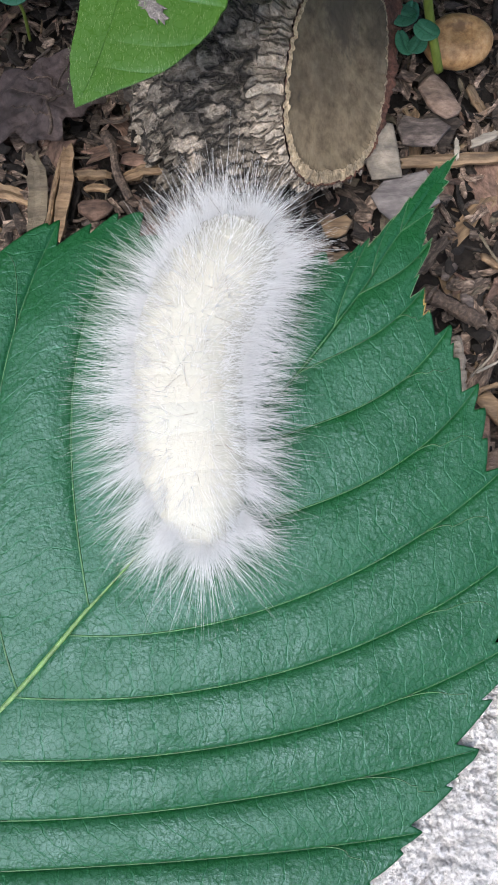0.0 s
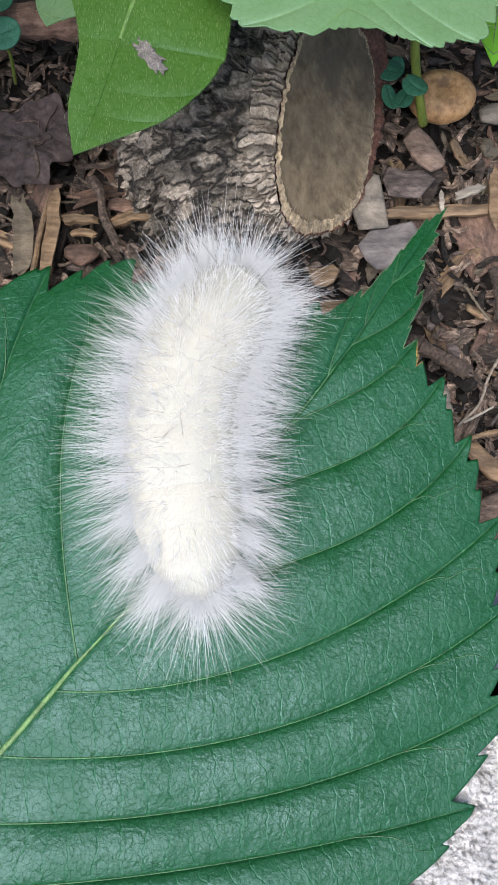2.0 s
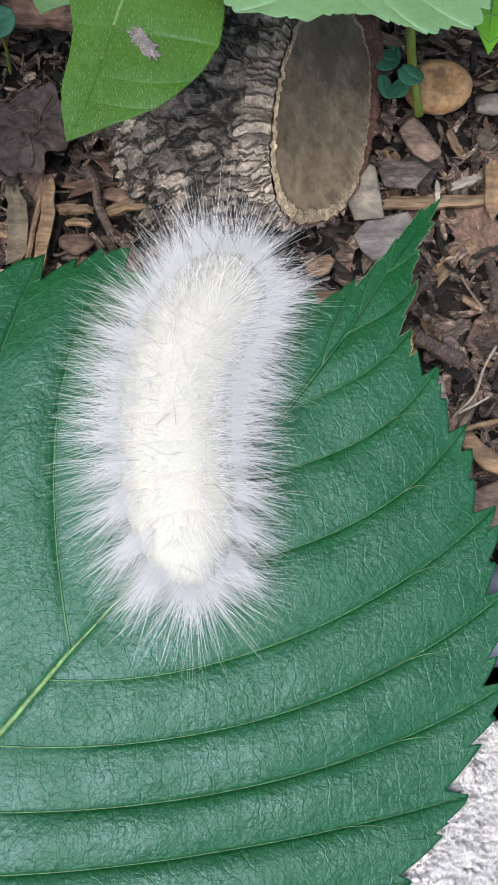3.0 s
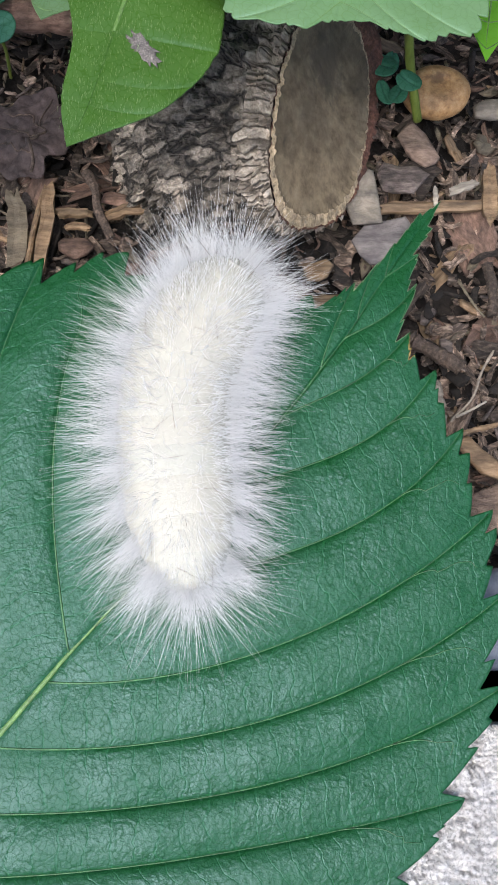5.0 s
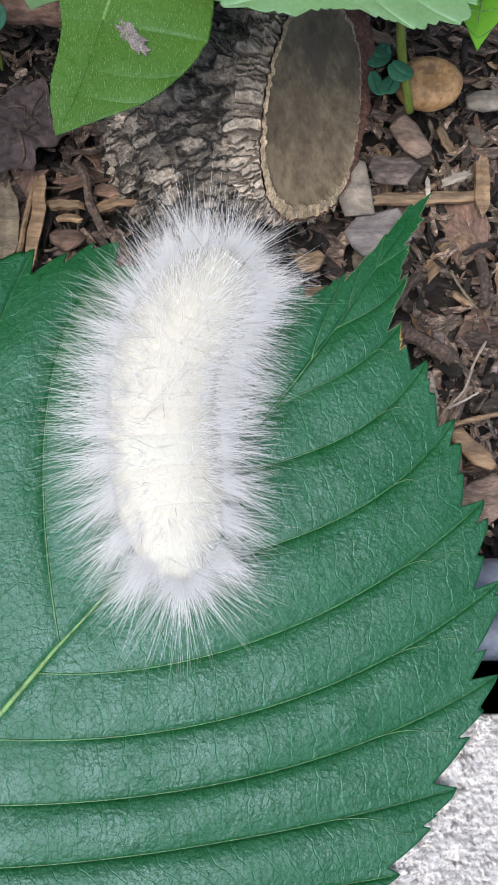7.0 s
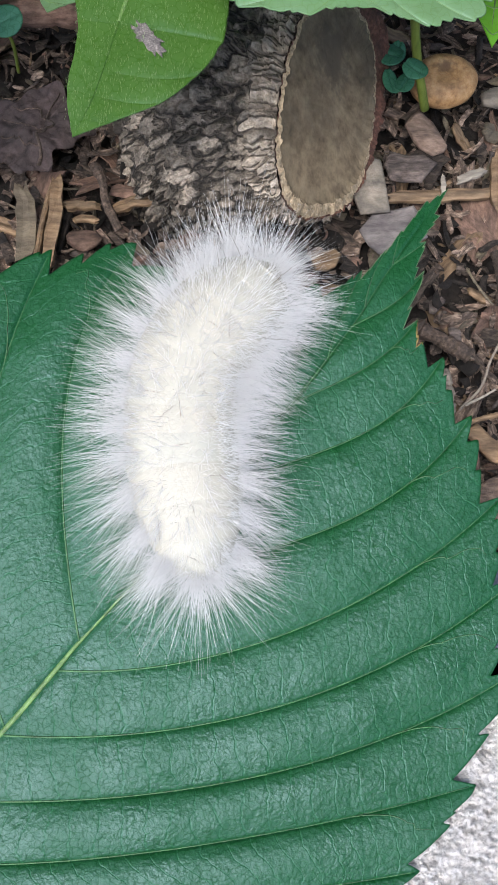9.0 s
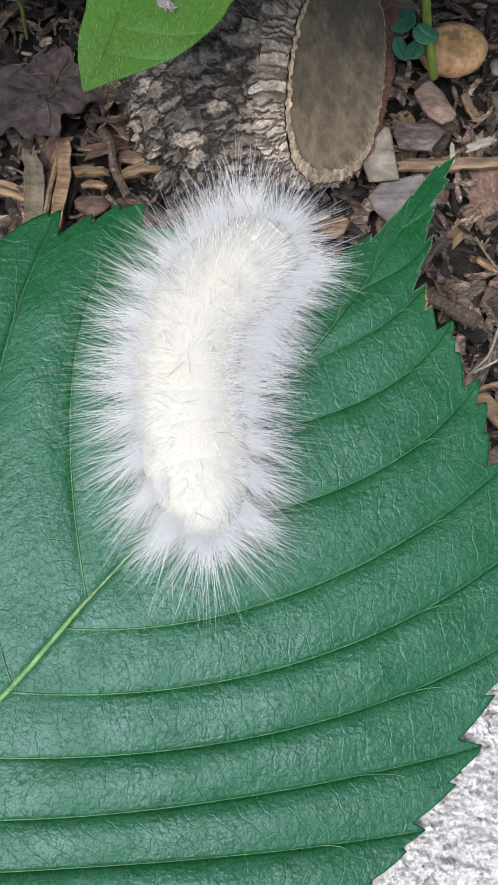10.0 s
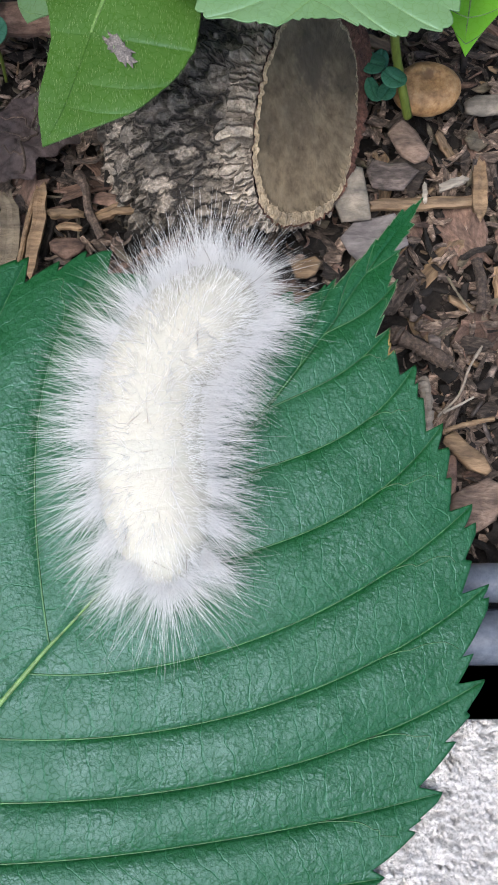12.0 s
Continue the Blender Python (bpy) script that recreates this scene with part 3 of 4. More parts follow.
def splinter_shape(length, width, thick, rng):
    """A split sliver: square-edged, ridged along the grain, with torn ends, long along x."""
    k, sides = 9, 8
    t = np.linspace(-0.5, 0.5, k)
    cx = np.array([-0.5, -0.17, 0.17, 0.5, 0.5, 0.17, -0.17, -0.5])
    cz = np.array([0.35, 0.55, 0.45, 0.4, -0.5, -0.5, -0.5, -0.5])
    cz[:4] += rng.uniform(-0.3, 0.3, 4)
    v = np.zeros((k, sides, 3))
    v[..., 0] = t[:, None] * length
    slim = 1 - rng.uniform(0.1, 0.45) * np.abs(t * 2) ** 3 + rng.uniform(-0.3, 0.3) * t
    v[..., 1] = cx[None] * width * (slim[:, None] + rng.uniform(-0.12, 0.12, (k, sides))) + width * (0.06 * rng.normal(size=(k, 1)) + rng.uniform(-0.5, 0.5) * (t[:, None] * 2) ** 2)
    v[..., 2] = cz[None] * thick * (slim[:, None] + rng.uniform(-0.18, 0.18, (k, sides)))
    v[0, :, 0] += rng.uniform(-0.3, 1.0, sides) * width * 0.8
    v[-1, :, 0] -= rng.uniform(-0.3, 1.0, sides) * width * 0.8
    f = [tuple(q) for q in grid_faces(k, sides, True)] + [tuple(range(sides))[::-1], tuple(range((k - 1) * sides, k * sides))]
    return v.reshape(-1, 3), [q[::-1] for q in f]


def curl_shape(length, width, thick, rng):
    """A torn strip of bark that has dried into a curl, long along x."""
    k, c = 8, 4
    t, w = np.linspace(-0.5, 0.5, k), np.linspace(-0.5, 0.5, c)
    bow, roll, twist = rng.uniform(-1.6, 1.6), rng.uniform(0.3, 1.1), rng.uniform(-0.9, 0.9)
    slim = 1 - 0.6 * np.abs(2 * t) ** 2.2 + rng.uniform(-0.15, 0.15, k)
    y = w[None] * width * slim[:, None] + length * 0.25 * rng.uniform(-1, 1) * (2 * t[:, None]) ** 2
    z = roll * width * (2 * w[None]) ** 2 * 0.5 + bow * length * t[:, None] ** 2 + twist * t[:, None] * w[None] * width * 2
    x = t[:, None] * length + rng.uniform(-0.06, 0.06, (k, c)) * length
    top = np.stack([x, y, z + rng.uniform(-0.1, 0.1, (k, c)) * thick], -1).reshape(-1, 3)
    n = k * c
    ring = [i for i in range(c)] + [i * c + c - 1 for i in range(1, k)] + [n - 1 - i for i in range(1, c)] + [i * c for i in range(k - 2, 0, -1)]
    f = [tuple(q)[::-1] for q in grid_faces(k, c)] + [tuple(q) for q in grid_faces(k, c, start=n)]
    f += [(a, b, b + n, a + n) for a, b in zip(ring, ring[1:] + ring[:1])]
    return np.concatenate([top, top - [0, 0, thick]]), f


def turned(v, rx, ry, rz, at):
    m = np.array(Euler((radians(rx), radians(ry), radians(rz))).to_matrix())
    return v @ m.T + np.asarray(at, float)


def chip(name, at, size, turn, mat, label, seed, jag=0.22, sides=9, bend=0.1, tilt=(0, 0), category="wood chip"):
    v, f = splinter_shape(*size, np.random.default_rng(seed)) if size[1] < 0.34 * size[0] else chip_shape(*size, np.random.default_rng(seed), jag, sides, bend)
    return lone(name, turned(v, tilt[0], tilt[1], turn, at), f, mat, at, label, category, "mulch pieces", smooth=size[1] >= 0.34 * size[0])


def clear_of_stump(x, y):
    return ((x - 0.1) / 1.9) ** 2 + ((y - 9.5) / 2.0) ** 2 > 1


def mulch(bed):
    """Loose chips: a layer of shared pieces near the view, and the joined rest around them."""
    mats = [CHIP] * 7 + [CHIP_RED] * 2 + [CHIP_TAN]
    shapes = []
    for k in range(24):
        rng = np.random.default_rng(100 + k)
        ln = rng.uniform(0.35, 1.3)
        if k % 2:
            v, f = splinter_shape(ln, ln * rng.uniform(0.1, 0.3), rng.uniform(0.05, 0.14), rng)
        else:
            v, f = chip_shape(ln, ln * rng.uniform(0.25, 0.65), rng.uniform(0.05, 0.16), rng, 0.35, 9, rng.uniform(-0.25, 0.25))
        shapes.append((v, f, mesh_of("wood_chip", v, f, mats[k % 10], smooth=k % 3 == 0)))
    rng = np.random.default_rng(55)
    made = 0
    while made < 240:
        x, y = rng.uniform(-4.2, 5.0), rng.uniform(3.4, 11.5)
        if not clear_of_stump(x, y) or (x < 2.2 and y < 5.8):
            continue
        ob = new("wood_chip", shapes[made % 24][2])
        ob.parent = bed
        ob.matrix_basis = pose(x * U, y * U, rng.uniform(-0.4, -0.04) * U, rng.uniform(-38, 38), rng.uniform(-38, 38), rng.uniform(0, 360)) @ Matrix.Diagonal((*[rng.uniform(0.4, 0.95)] * 3, 1))
        made += 1
    for mat, lo, hi, count, seed in ((CHIP, 0.06, 0.5, 5200, 1), (CHIP_RED, 0.05, 0.28, 900, 2), (CHIP_TAN, 0.05, 0.28, 420, 3), (FLAKE, 0.1, 0.5, 260, 5), (CHIP_BEIGE, 0.12, 0.6, 520, 6), (SOIL, 0.1, 0.45, 2500, 4)):
        rng = np.random.default_rng(900 + seed)
        vs, fs, n = [], [], 0
        while len(vs) < count:
            x, y = rng.uniform(-8, 9), 2.3 + 13 * rng.uniform() ** 1.1
            if not clear_of_stump(x, y):
                continue
            ln = rng.uniform(lo, hi)
            kind = rng.uniform()
            if kind < 0.28 and mat is not SOIL:
                v, f = curl_shape(ln * 1.35, ln * rng.uniform(0.12, 0.4), 0.025, rng)
            elif kind < 0.6:
                v, f = splinter_shape(ln, ln * rng.uniform(0.08, 0.3), ln * rng.uniform(0.06, 0.2), rng)
            else:
                v, f = chip_shape(ln, ln * rng.uniform(0.2, 0.7), ln * rng.uniform(0.08, 0.25), rng, 0.35, 7, rng.uniform(-0.2, 0.2))
            vs.append(turned(v, rng.uniform(-35, 35), rng.uniform(-35, 35), rng.uniform(0, 360), (x, y, rng.uniform(-0.5, 0.05) - 0.25 * ln)))
            fs += [tuple(i + n for i in q) for q in f]
            n += len(v)
        tagged(new("mulch_litter", mesh_of("mulch_litter", np.concatenate(vs), fs, mat, smooth=seed in (4, 5))), "fine crumbled bark mulch on dark soil", "mulch", kind="stuff")


def twig(name, line, radius, mat, label, seed, sides=9):
    """A crooked stick along a few points."""
    rng = np.random.default_rng(seed)
    p = spline(line, np.linspace(0, len(line) - 1, 26))
    p = p + 0.05 * radius * rng.normal(size=p.shape)
    r = radius * (1 + 0.12 * rng.normal(size=26)) * np.linspace(1.05, 0.9, 26)
    v, f = tube(p, r, sides)
    return lone(name, v, f, mat, tuple(p[0]), label, "twig", "mulch pieces", smooth=False)


# ---------------------------------------------------------------- the cut stump
def stump():
    ob = thing("tree_stump", (0.3, 9.3, -0.5), "cut shrub stub with rough grey bark and brown cut face", "stump")
    rings = [  # centre, half axis to the low right rim, half axis to the front
        ((1.42, 8.80, 1.28), (0.90, 0.55, -0.83), (-0.27, -1.82, -0.38)),
        ((0.95, 8.95, 1.15), (1.05, 0.58, -0.88), (-0.27, -1.92, -0.36)),
        ((0.15, 9.20, 0.80), (1.28, 0.60, -0.92), (-0.25, -2.08, -0.20)),
        ((-0.05, 9.35, 0.10), (1.70, 0.30, -0.50), (-0.10, -2.05, -0.10)),
        ((-0.05, 9.40, -0.70), (2.05, 0.10, -0.10), (0.0, -2.05, 0.0)),
    ]
    flat = np.array([np.concatenate(r) for r in rings])
    a, b = 210, 520
    s = np.linspace(0, 4, a)
    k = spline(flat, s)
    th = np.linspace(0, 2 * np.pi, b, endpoint=False)
    cs, sn = np.sign(np.cos(th)) * np.abs(np.cos(th)) ** 0.85, np.sign(np.sin(th)) * np.abs(np.sin(th)) ** 0.85
    p = k[:, None, :3] + cs[None, :, None] * k[:, None, 3:6] + sn[None, :, None] * k[:, None, 6:9]
    out = p - k[:, None, :3]
    out /= np.linalg.norm(out, axis=-1, keepdims=True)
    # bark plates: scales of uneven height, drawn out along the stem, with deep cracks between them
    rng = np.random.default_rng(12)
    count = 1500
    seeds = np.stack([rng.uniform(-0.3, 4.3, count), rng.uniform(0, 2 * np.pi, count)], -1)
    tall, lean = rng.uniform(0, 1, count), rng.normal(size=count)
    q = np.stack([np.cos(th)[None] * 2.2 + 0 * s[:, None], np.sin(th)[None] * 2.2 + 0 * s[:, None], s[:, None] * 0.9 + 0 * th[None]], -1)
    w1, w2 = 0.10 * wave3(q, 4.0, 3, 3), 0.055 * wave3(q, 5.0, 8, 3)
    d = np.zeros((a, b))
    for i in range(a):
        m = np.abs(seeds[:, 0] - s[i]) < 0.55
        near, hi, tip = seeds[m], tall[m], lean[m]
        ds = (s[i] + w1[i][:, None] - near[None, :, 0]) * 0.62
        dt = (th[:, None] + w2[i][:, None] - near[None, :, 1] + np.pi) % (2 * np.pi) - np.pi
        dist = np.sqrt(ds ** 2 + (dt * 2.0) ** 2)
        two = np.partition(dist, 1, axis=1)
        c0 = dist.argmin(1)
        edge = two[:, 1] - two[:, 0]
        pick = np.arange(b)
        d[i] = 0.16 * np.minimum(edge / 0.07, 1) ** 0.6 * (0.2 + hi[c0]) + 0.5 * tip[c0] * ds[pick, c0] + 0.45 * np.abs(tip[c0]) * dt[pick, c0]
    fade = np.minimum(1, s / 0.10)[:, None]
    d = (d - 0.095 + 0.06 * wave3(q, 1.6, 1, 2) + 0.022 * wave3(q, 17.0, 8, 2)) * (0.35 + 0.65 * fade)
    p = p + d[..., None] * out
    uv = np.stack([s[:, None] + 0 * th[None], th[None] * 2.0 + 0 * s[:, None]], -1)
    cut = 40
    part("bark_collar", p[:cut + 1].reshape(-1, 3), grid_faces(cut + 1, b, True), COLLAR, ob, "pale fissured bark beside the cut", uv=uv[:cut + 1].reshape(-1, 2))
    part("bark", p[cut:].reshape(-1, 3), grid_faces(a - cut, b, True), BARK, ob, "rough plated grey bark", uv=uv[cut:].reshape(-1, 2))
    # cut face: rings inwards from the rim
    c, w, v = (np.array(r) for r in rings[0])
    n = np.cross(w, -v)
    n = n / np.linalg.norm(n)
    if n[2] < 0:
        n = -n

    def band(name, outer, inner, mat, label):
        vv = np.concatenate([outer, inner])
        part(name, vv, grid_faces(2, b, True), mat, ob, label)

    hold = np.maximum(0, np.cos(th + 0.75))[:, None] ** 1.3
    inner = c + (p[0] - c) * 0.985 - hold * (p[0] - c) * 0.24
    lip = p[0] + n * (0.03 + 0.05 * wave3(p[0], 9.0, 2)[:, None])
    r1 = inner + n * (0.0 + 0.015 * wave3(inner, 14.0, 2)[:, None])
    band("bark_ring", lip, r1 + n * 0.01, INNER, "reddish brown inner bark")
    r2 = c + (inner - c) * (0.945 - 0.05 * np.maximum(0, np.sin(th)) ** 2 + 0.022 * wave3(inner, 7.0, 3))[:, None] + n * 0.03 * (1 + wave3(inner, 12.0, 7)[:, None])
    band("cambium_ring", r1 + n * 0.012, r2, RIM, "tan frayed edge of the cut")
    rows = [r2]
    for share in np.linspace(0.93, 0.0, 30):
        ring = c + (inner - c) * 0.94 * share
        rows.append(ring + n * (-0.05 * (1 - share ** 2) + 0.02 * wave3(ring, 2.2, 9) + 0.008 * wave3(ring, 9.0, 1))[:, None])
    rows = np.concatenate(rows)
    part("cut_face", rows, grid_faces(31, b, True), CUT, ob, "smooth weathered brown cut wood")
    return ob


# ---------------------------------------------------------------- caterpillar
BODY_A = [(-0.52, 1.63), (-0.63, 2.29), (-0.73, 2.96), (-0.76, 3.52), (-0.70, 4.05), (-0.52, 4.55), (-0.24, 5.02), (0.02, 5.42)]
BODY_B = [(-0.52, 1.63), (-0.64, 2.29), (-0.75, 2.96), (-0.77, 3.51), (-0.68, 4.03), (-0.42, 4.48), (-0.04, 4.88), (0.29, 5.21)]
SEGMENTS = 12


def hairs(base, way, length, width, droop, rng, steps=4, bow=0.035):
    """Tapered three-sided bristles; tips that would go through the leaf lie down on it."""
    n = len(base)
    way = way / np.linalg.norm(way, axis=1)[:, None]
    s = np.linspace(0, 1, steps + 1)
    curl = rng.normal(size=(n, 3)) * bow
    curl[:, 2] -= droop
    p = base[:, None] + way[:, None] * (length[:, None] * s)[..., None] + curl[:, None] * (length[:, None] * s ** 2)[..., None]
    p[..., 2] = np.maximum(p[..., 2], leaf_level(p[..., 0], p[..., 1]) + 0.15)
    side = np.cross(way, rng.normal(size=(n, 3)))
    side /= np.linalg.norm(side, axis=1)[:, None]
    other = np.cross(way, side)
    r = width[:, None] * (1 - 0.93 * s[None, :] ** 1.5)
    a = np.array([0, 2.094, 4.189])
    ring = np.cos(a)[None, None, :, None] * side[:, None, None] + np.sin(a)[None, None, :, None] * other[:, None, None]
    v = p[:, :, None] + r[:, :, None, None] * ring
    f = grid_faces(steps + 1, 3, True)
    faces = (f[None] + (np.arange(n) * (steps + 1) * 3)[:, None, None]).reshape(-1, 4)
    return v.reshape(-1, 3), faces


def caterpillar():
    ob = thing("caterpillar", (-0.7, 3.6, leaf_level(-0.7, 3.6)), "fluffy white caterpillar with long pale bristles on a leaf", "caterpillar")
    at = (np.arange(SEGMENTS) + 0.5) / SEGMENTS * (len(BODY_A) - 1)
    line = spline(BODY_A, at)
    ahead = spline(BODY_A, at + 0.2) - spline(BODY_A, at - 0.2)
    moving = []
    for k in range(SEGMENTS):
        rng = np.random.default_rng(300 + k)
        end = min(k, SEGMENTS - 1 - k)
        rad = 0.46 * (0.86, 0.97, 1.0)[min(end, 2)]
        x, y = line[k]
        c = np.array([x, y, leaf_level(x, y) + 0.12 + rad])
        t = np.array([*ahead[k], 0.125 * ahead[k][1]])
        t /= np.linalg.norm(t)
        side = np.cross(t, (0, 0, 1.0))
        side /= np.linalg.norm(side)
        up = np.cross(side, t)
        # plump ring of the body
        a, b = 14, 26
        la = np.linspace(-1, 1, a)
        th = np.linspace(0, 2 * np.pi, b, endpoint=False)
        axial = (k - (SEGMENTS - 1) / 2) / ((SEGMENTS - 1) / 2)
        half = 0.40
        broad = (1.22, 1.38, 1.47)[k] if k < 3 else 1.50
        along = np.abs((k - (SEGMENTS - 1) / 2) * 0.33 + la * half)
        free, slope = (1.0, 1.12) if axial > 0 else (1.35, 0.78)
        prof = 0.46 * np.sqrt(np.clip(1 - (np.maximum(0, along - free) / slope) ** 2, 0.004, 1)) * np.sqrt(1.0 - np.abs(la) ** 2.5 * 0.2)
        v = c + la[:, None, None] * half * t + prof[:, None, None] * (np.cos(th)[None, :, None] * up + broad * np.sin(th)[None, :, None] * side)
        f = [tuple(q) for q in grid_faces(a, b, True)] + [tuple(range(b)), tuple(range((a - 1) * b, a * b))[::-1]]
        me = mesh_of("body_segment", v.reshape(-1, 3), f, SKIN, c)
        seg = new("body_segment", me)
        seg.parent = ob
        seg.location = Vector((c - base_of(ob)) * U)
        # bristles stand in tufts on warts round the ring
        bases, ways, lens, wid = [], [], [], []
        lean = np.sign(axial) * max(0, abs(axial) - 0.35) / 0.65 * 1.05
        for ang in (-116, -92, -68, -44, -20, 20, 44, 68, 92, 116):
            n = 88 if abs(ang) > 80 else 78 if abs(ang) > 50 else 36 if abs(ang) > 30 else 9
            wa = radians(ang + rng.uniform(-5, 5))
            out = math.cos(wa) * up + math.sin(wa) * side
            spot = c + (math.cos(wa) * up + (broad - 0.05) * math.sin(wa) * side) * rad * 0.97 + t * rng.uniform(-0.06, 0.06)
            flank = abs(math.sin(wa))
            ways.append(out + t * lean * rng.uniform(0.4, 1.5, (n, 1)) + rng.normal(size=(n, 3)) * 0.27)
            bases.append(spot + rng.normal(size=(n, 3)) * 0.03 + t * rng.normal(size=(n, 1)) * 0.07)
            lens.append((0.24 + 0.86 * rng.uniform(0, 1, n) ** 1.4) * (0.5 + 0.47 * flank) * (1.0 + 0.2 * abs(lean)) * (0.78 if k > SEGMENTS - 4 else (0.72, 0.86, 0.95)[k] if k < 3 else 1.0) * (0.86 if ang > 0 else 1.0))
            wid.append(np.full(n, 0.0026 if flank > 0.8 else 0.0021))
        n = 900 if k > 7 else 620 if k < 2 else 420  # soft fine hair, thin along the back and thick on the flanks
        th = 1.8 * rng.uniform(0, 1, n) ** 0.7 * rng.choice((-1, 1), n)
        out = np.cos(th)[:, None] * up + np.sin(th)[:, None] * side
        bases.append(c + (out + (broad - 1.08) * np.sin(th)[:, None] * side) * rad * 0.97 + t * rng.uniform(-0.22, 0.22, n)[:, None])
        ways.append(out + t * lean * rng.uniform(0.2, 1.4, (n, 1)) + rng.normal(size=(n, 3)) * 0.36)
        lens.append(rng.uniform(0.12, 0.42, n))
        wid.append(np.full(n, 0.0016))
        n = 22
        th = rng.uniform(-1.9, 1.9, n)
        out = np.cos(th)[:, None] * up + np.sin(th)[:, None] * side
        bases.append(c + out * rad * 0.96)
        ways.append(out + t * lean * 1.2 + rng.normal(size=(n, 3)) * 0.35)
        lens.append(rng.uniform(0.95, 1.4, n))
        wid.append(np.full(n, 0.0023))
        if end == 0:  # the round ends carry a fan of bristles of their own
            n = 640 if axial < 0 else 560
            turn, rise = rng.uniform(-1.9, 1.9, n), rng.uniform(-0.25, 0.9, n)
            out = np.cos(turn)[:, None] * t * np.sign(axial) + np.sin(turn)[:, None] * side + rise[:, None] * up
            out /= np.linalg.norm(out, axis=1)[:, None]
            bases.append(c + t * np.sign(axial) * 0.08 + out * rad * 0.6 + rng.normal(size=(n, 3)) * 0.03)
            ways.append(out + rng.normal(size=(n, 3)) * 0.2)
            lens.append((0.3 + 0.95 * rng.uniform(0, 1, n) ** 1.6) * (0.75 if k else 1.0))
            wid.append(np.full(n, 0.0023))
            n = 600 if k == 0 else 900  # short down that rounds the end off
            out = rng.normal(size=(n, 3)) * 0.75 + t * np.sign(axial) + np.array([0, 0, 0.3])
            out /= np.linalg.norm(out, axis=1)[:, None]
            bases.append(c + t * np.sign(axial) * 0.1 + out * rad * 0.6)
            ways.append(out + rng.normal(size=(n, 3)) * 0.4)
            lens.append(rng.uniform(0.12, 0.5, n))
            wid.append(np.full(n, 0.002))
        v, f = hairs(np.concatenate(bases), np.concatenate(ways), np.concatenate(lens), np.concatenate(wid), 0.10, rng)
        part("white_bristles", v, f, FUR, seg, "tufts of long white bristles")
        n = 3
        th = rng.uniform(-1.2, 1.2, n)
        out = np.cos(th)[:, None] * up + np.sin(th)[:, None] * side
        v, f = hairs(c + out * rad * 1.2, out * 0.6 + t * lean + rng.normal(size=(n, 3)) * 0.6, rng.uniform(0.22, 0.5, n), np.full(n, 0.0032), 0.0, rng)
        part("dark_bristles", v, f, FUR_DARK, seg, "few dark brown bristles")
        moving.append((seg, k, c))
    return ob, moving


def motions():
    """The caterpillar bows a little more while it rests: each ring slides and turns with the body's line."""
    at = (np.arange(SEGMENTS) + 0.5) / SEGMENTS * (len(BODY_A) - 1)
    base = base_of(CATERPILLAR)
    for seg, k, c in RINGS:
        a0, a1 = spline(BODY_A, at[k:k + 1])[0], spline(BODY_B, at[k:k + 1])[0]
        d0 = (spline(BODY_A, at[k:k + 1] + 0.2) - spline(BODY_A, at[k:k + 1] - 0.2))[0]
        d1 = (spline(BODY_B, at[k:k + 1] + 0.2) - spline(BODY_B, at[k:k + 1] - 0.2))[0]
        turn = math.degrees(math.atan2(d1[1], d1[0]) - math.atan2(d0[1], d0[0]))
        z = c[2] - base[2]
        first = pose((a0[0] - base[0]) * U, (a0[1] - base[1]) * U, z * U)
        last = pose((a1[0] - base[0]) * U, (a1[1] - base[1]) * U, z * U, 0, 0, turn)
        walk(seg, [(0.0, first), (6.7, first), (8.5, last), (12.0, last)])


# ---------------------------------------------------------------- the place
BED = ground()
pavement()
edging()
stump()

RIB_LINE = [(2.88, 6.97), (2.42, 6.31), (1.85, 5.47), (1.46, 4.86), (0.66, 3.81), (-0.51, 2.46), (-1.43, 1.44), (-2.04, 0.77), (-2.24, 0.53), (-2.83, -0.17), (-3.60, -1.00), (-4.22, -1.67), (-4.84, -2.35), (-5.42, -2.99), (-5.93, -3.50)]
RIGHT_VEINS = [
    ((2.48, 6.41), (2.60, 6.45), (2.72, 6.50)),
    ((2.01, 5.71), (2.25, 5.88), (2.50, 6.08)),
    ((1.43, 4.80), (1.77, 4.99), (2.10, 5.22), (2.44, 5.63)),
    ((0.62, 3.77), (1.20, 4.04), (1.76, 4.36), (2.30, 4.91)),
    ((-0.46, 2.60), (0.60, 3.02), (1.67, 3.46), (2.61, 4.40)),
    ((-1.36, 1.57), (0.20, 1.90), (1.70, 2.48), (2.96, 3.64)),
    ((-2.25, 0.45), (-0.30, 0.65), (1.65, 1.40), (3.31, 2.60)),
    ((-2.90, -0.30), (-0.75, -0.21), (1.45, 0.38), (3.49, 1.60)),
    ((-3.60, -1.00), (-1.20, -0.97), (1.20, -0.52), (3.40, 0.44)),
    ((-4.22, -1.67), (-1.90, -1.68), (0.60, -1.37), (2.83, -0.89)),
    ((-4.84, -2.35), (-0.79, -2.17), (2.10, -1.85)),
    ((-5.42, -2.99), (-2.07, -3.00), (0.53, -2.80)),
]
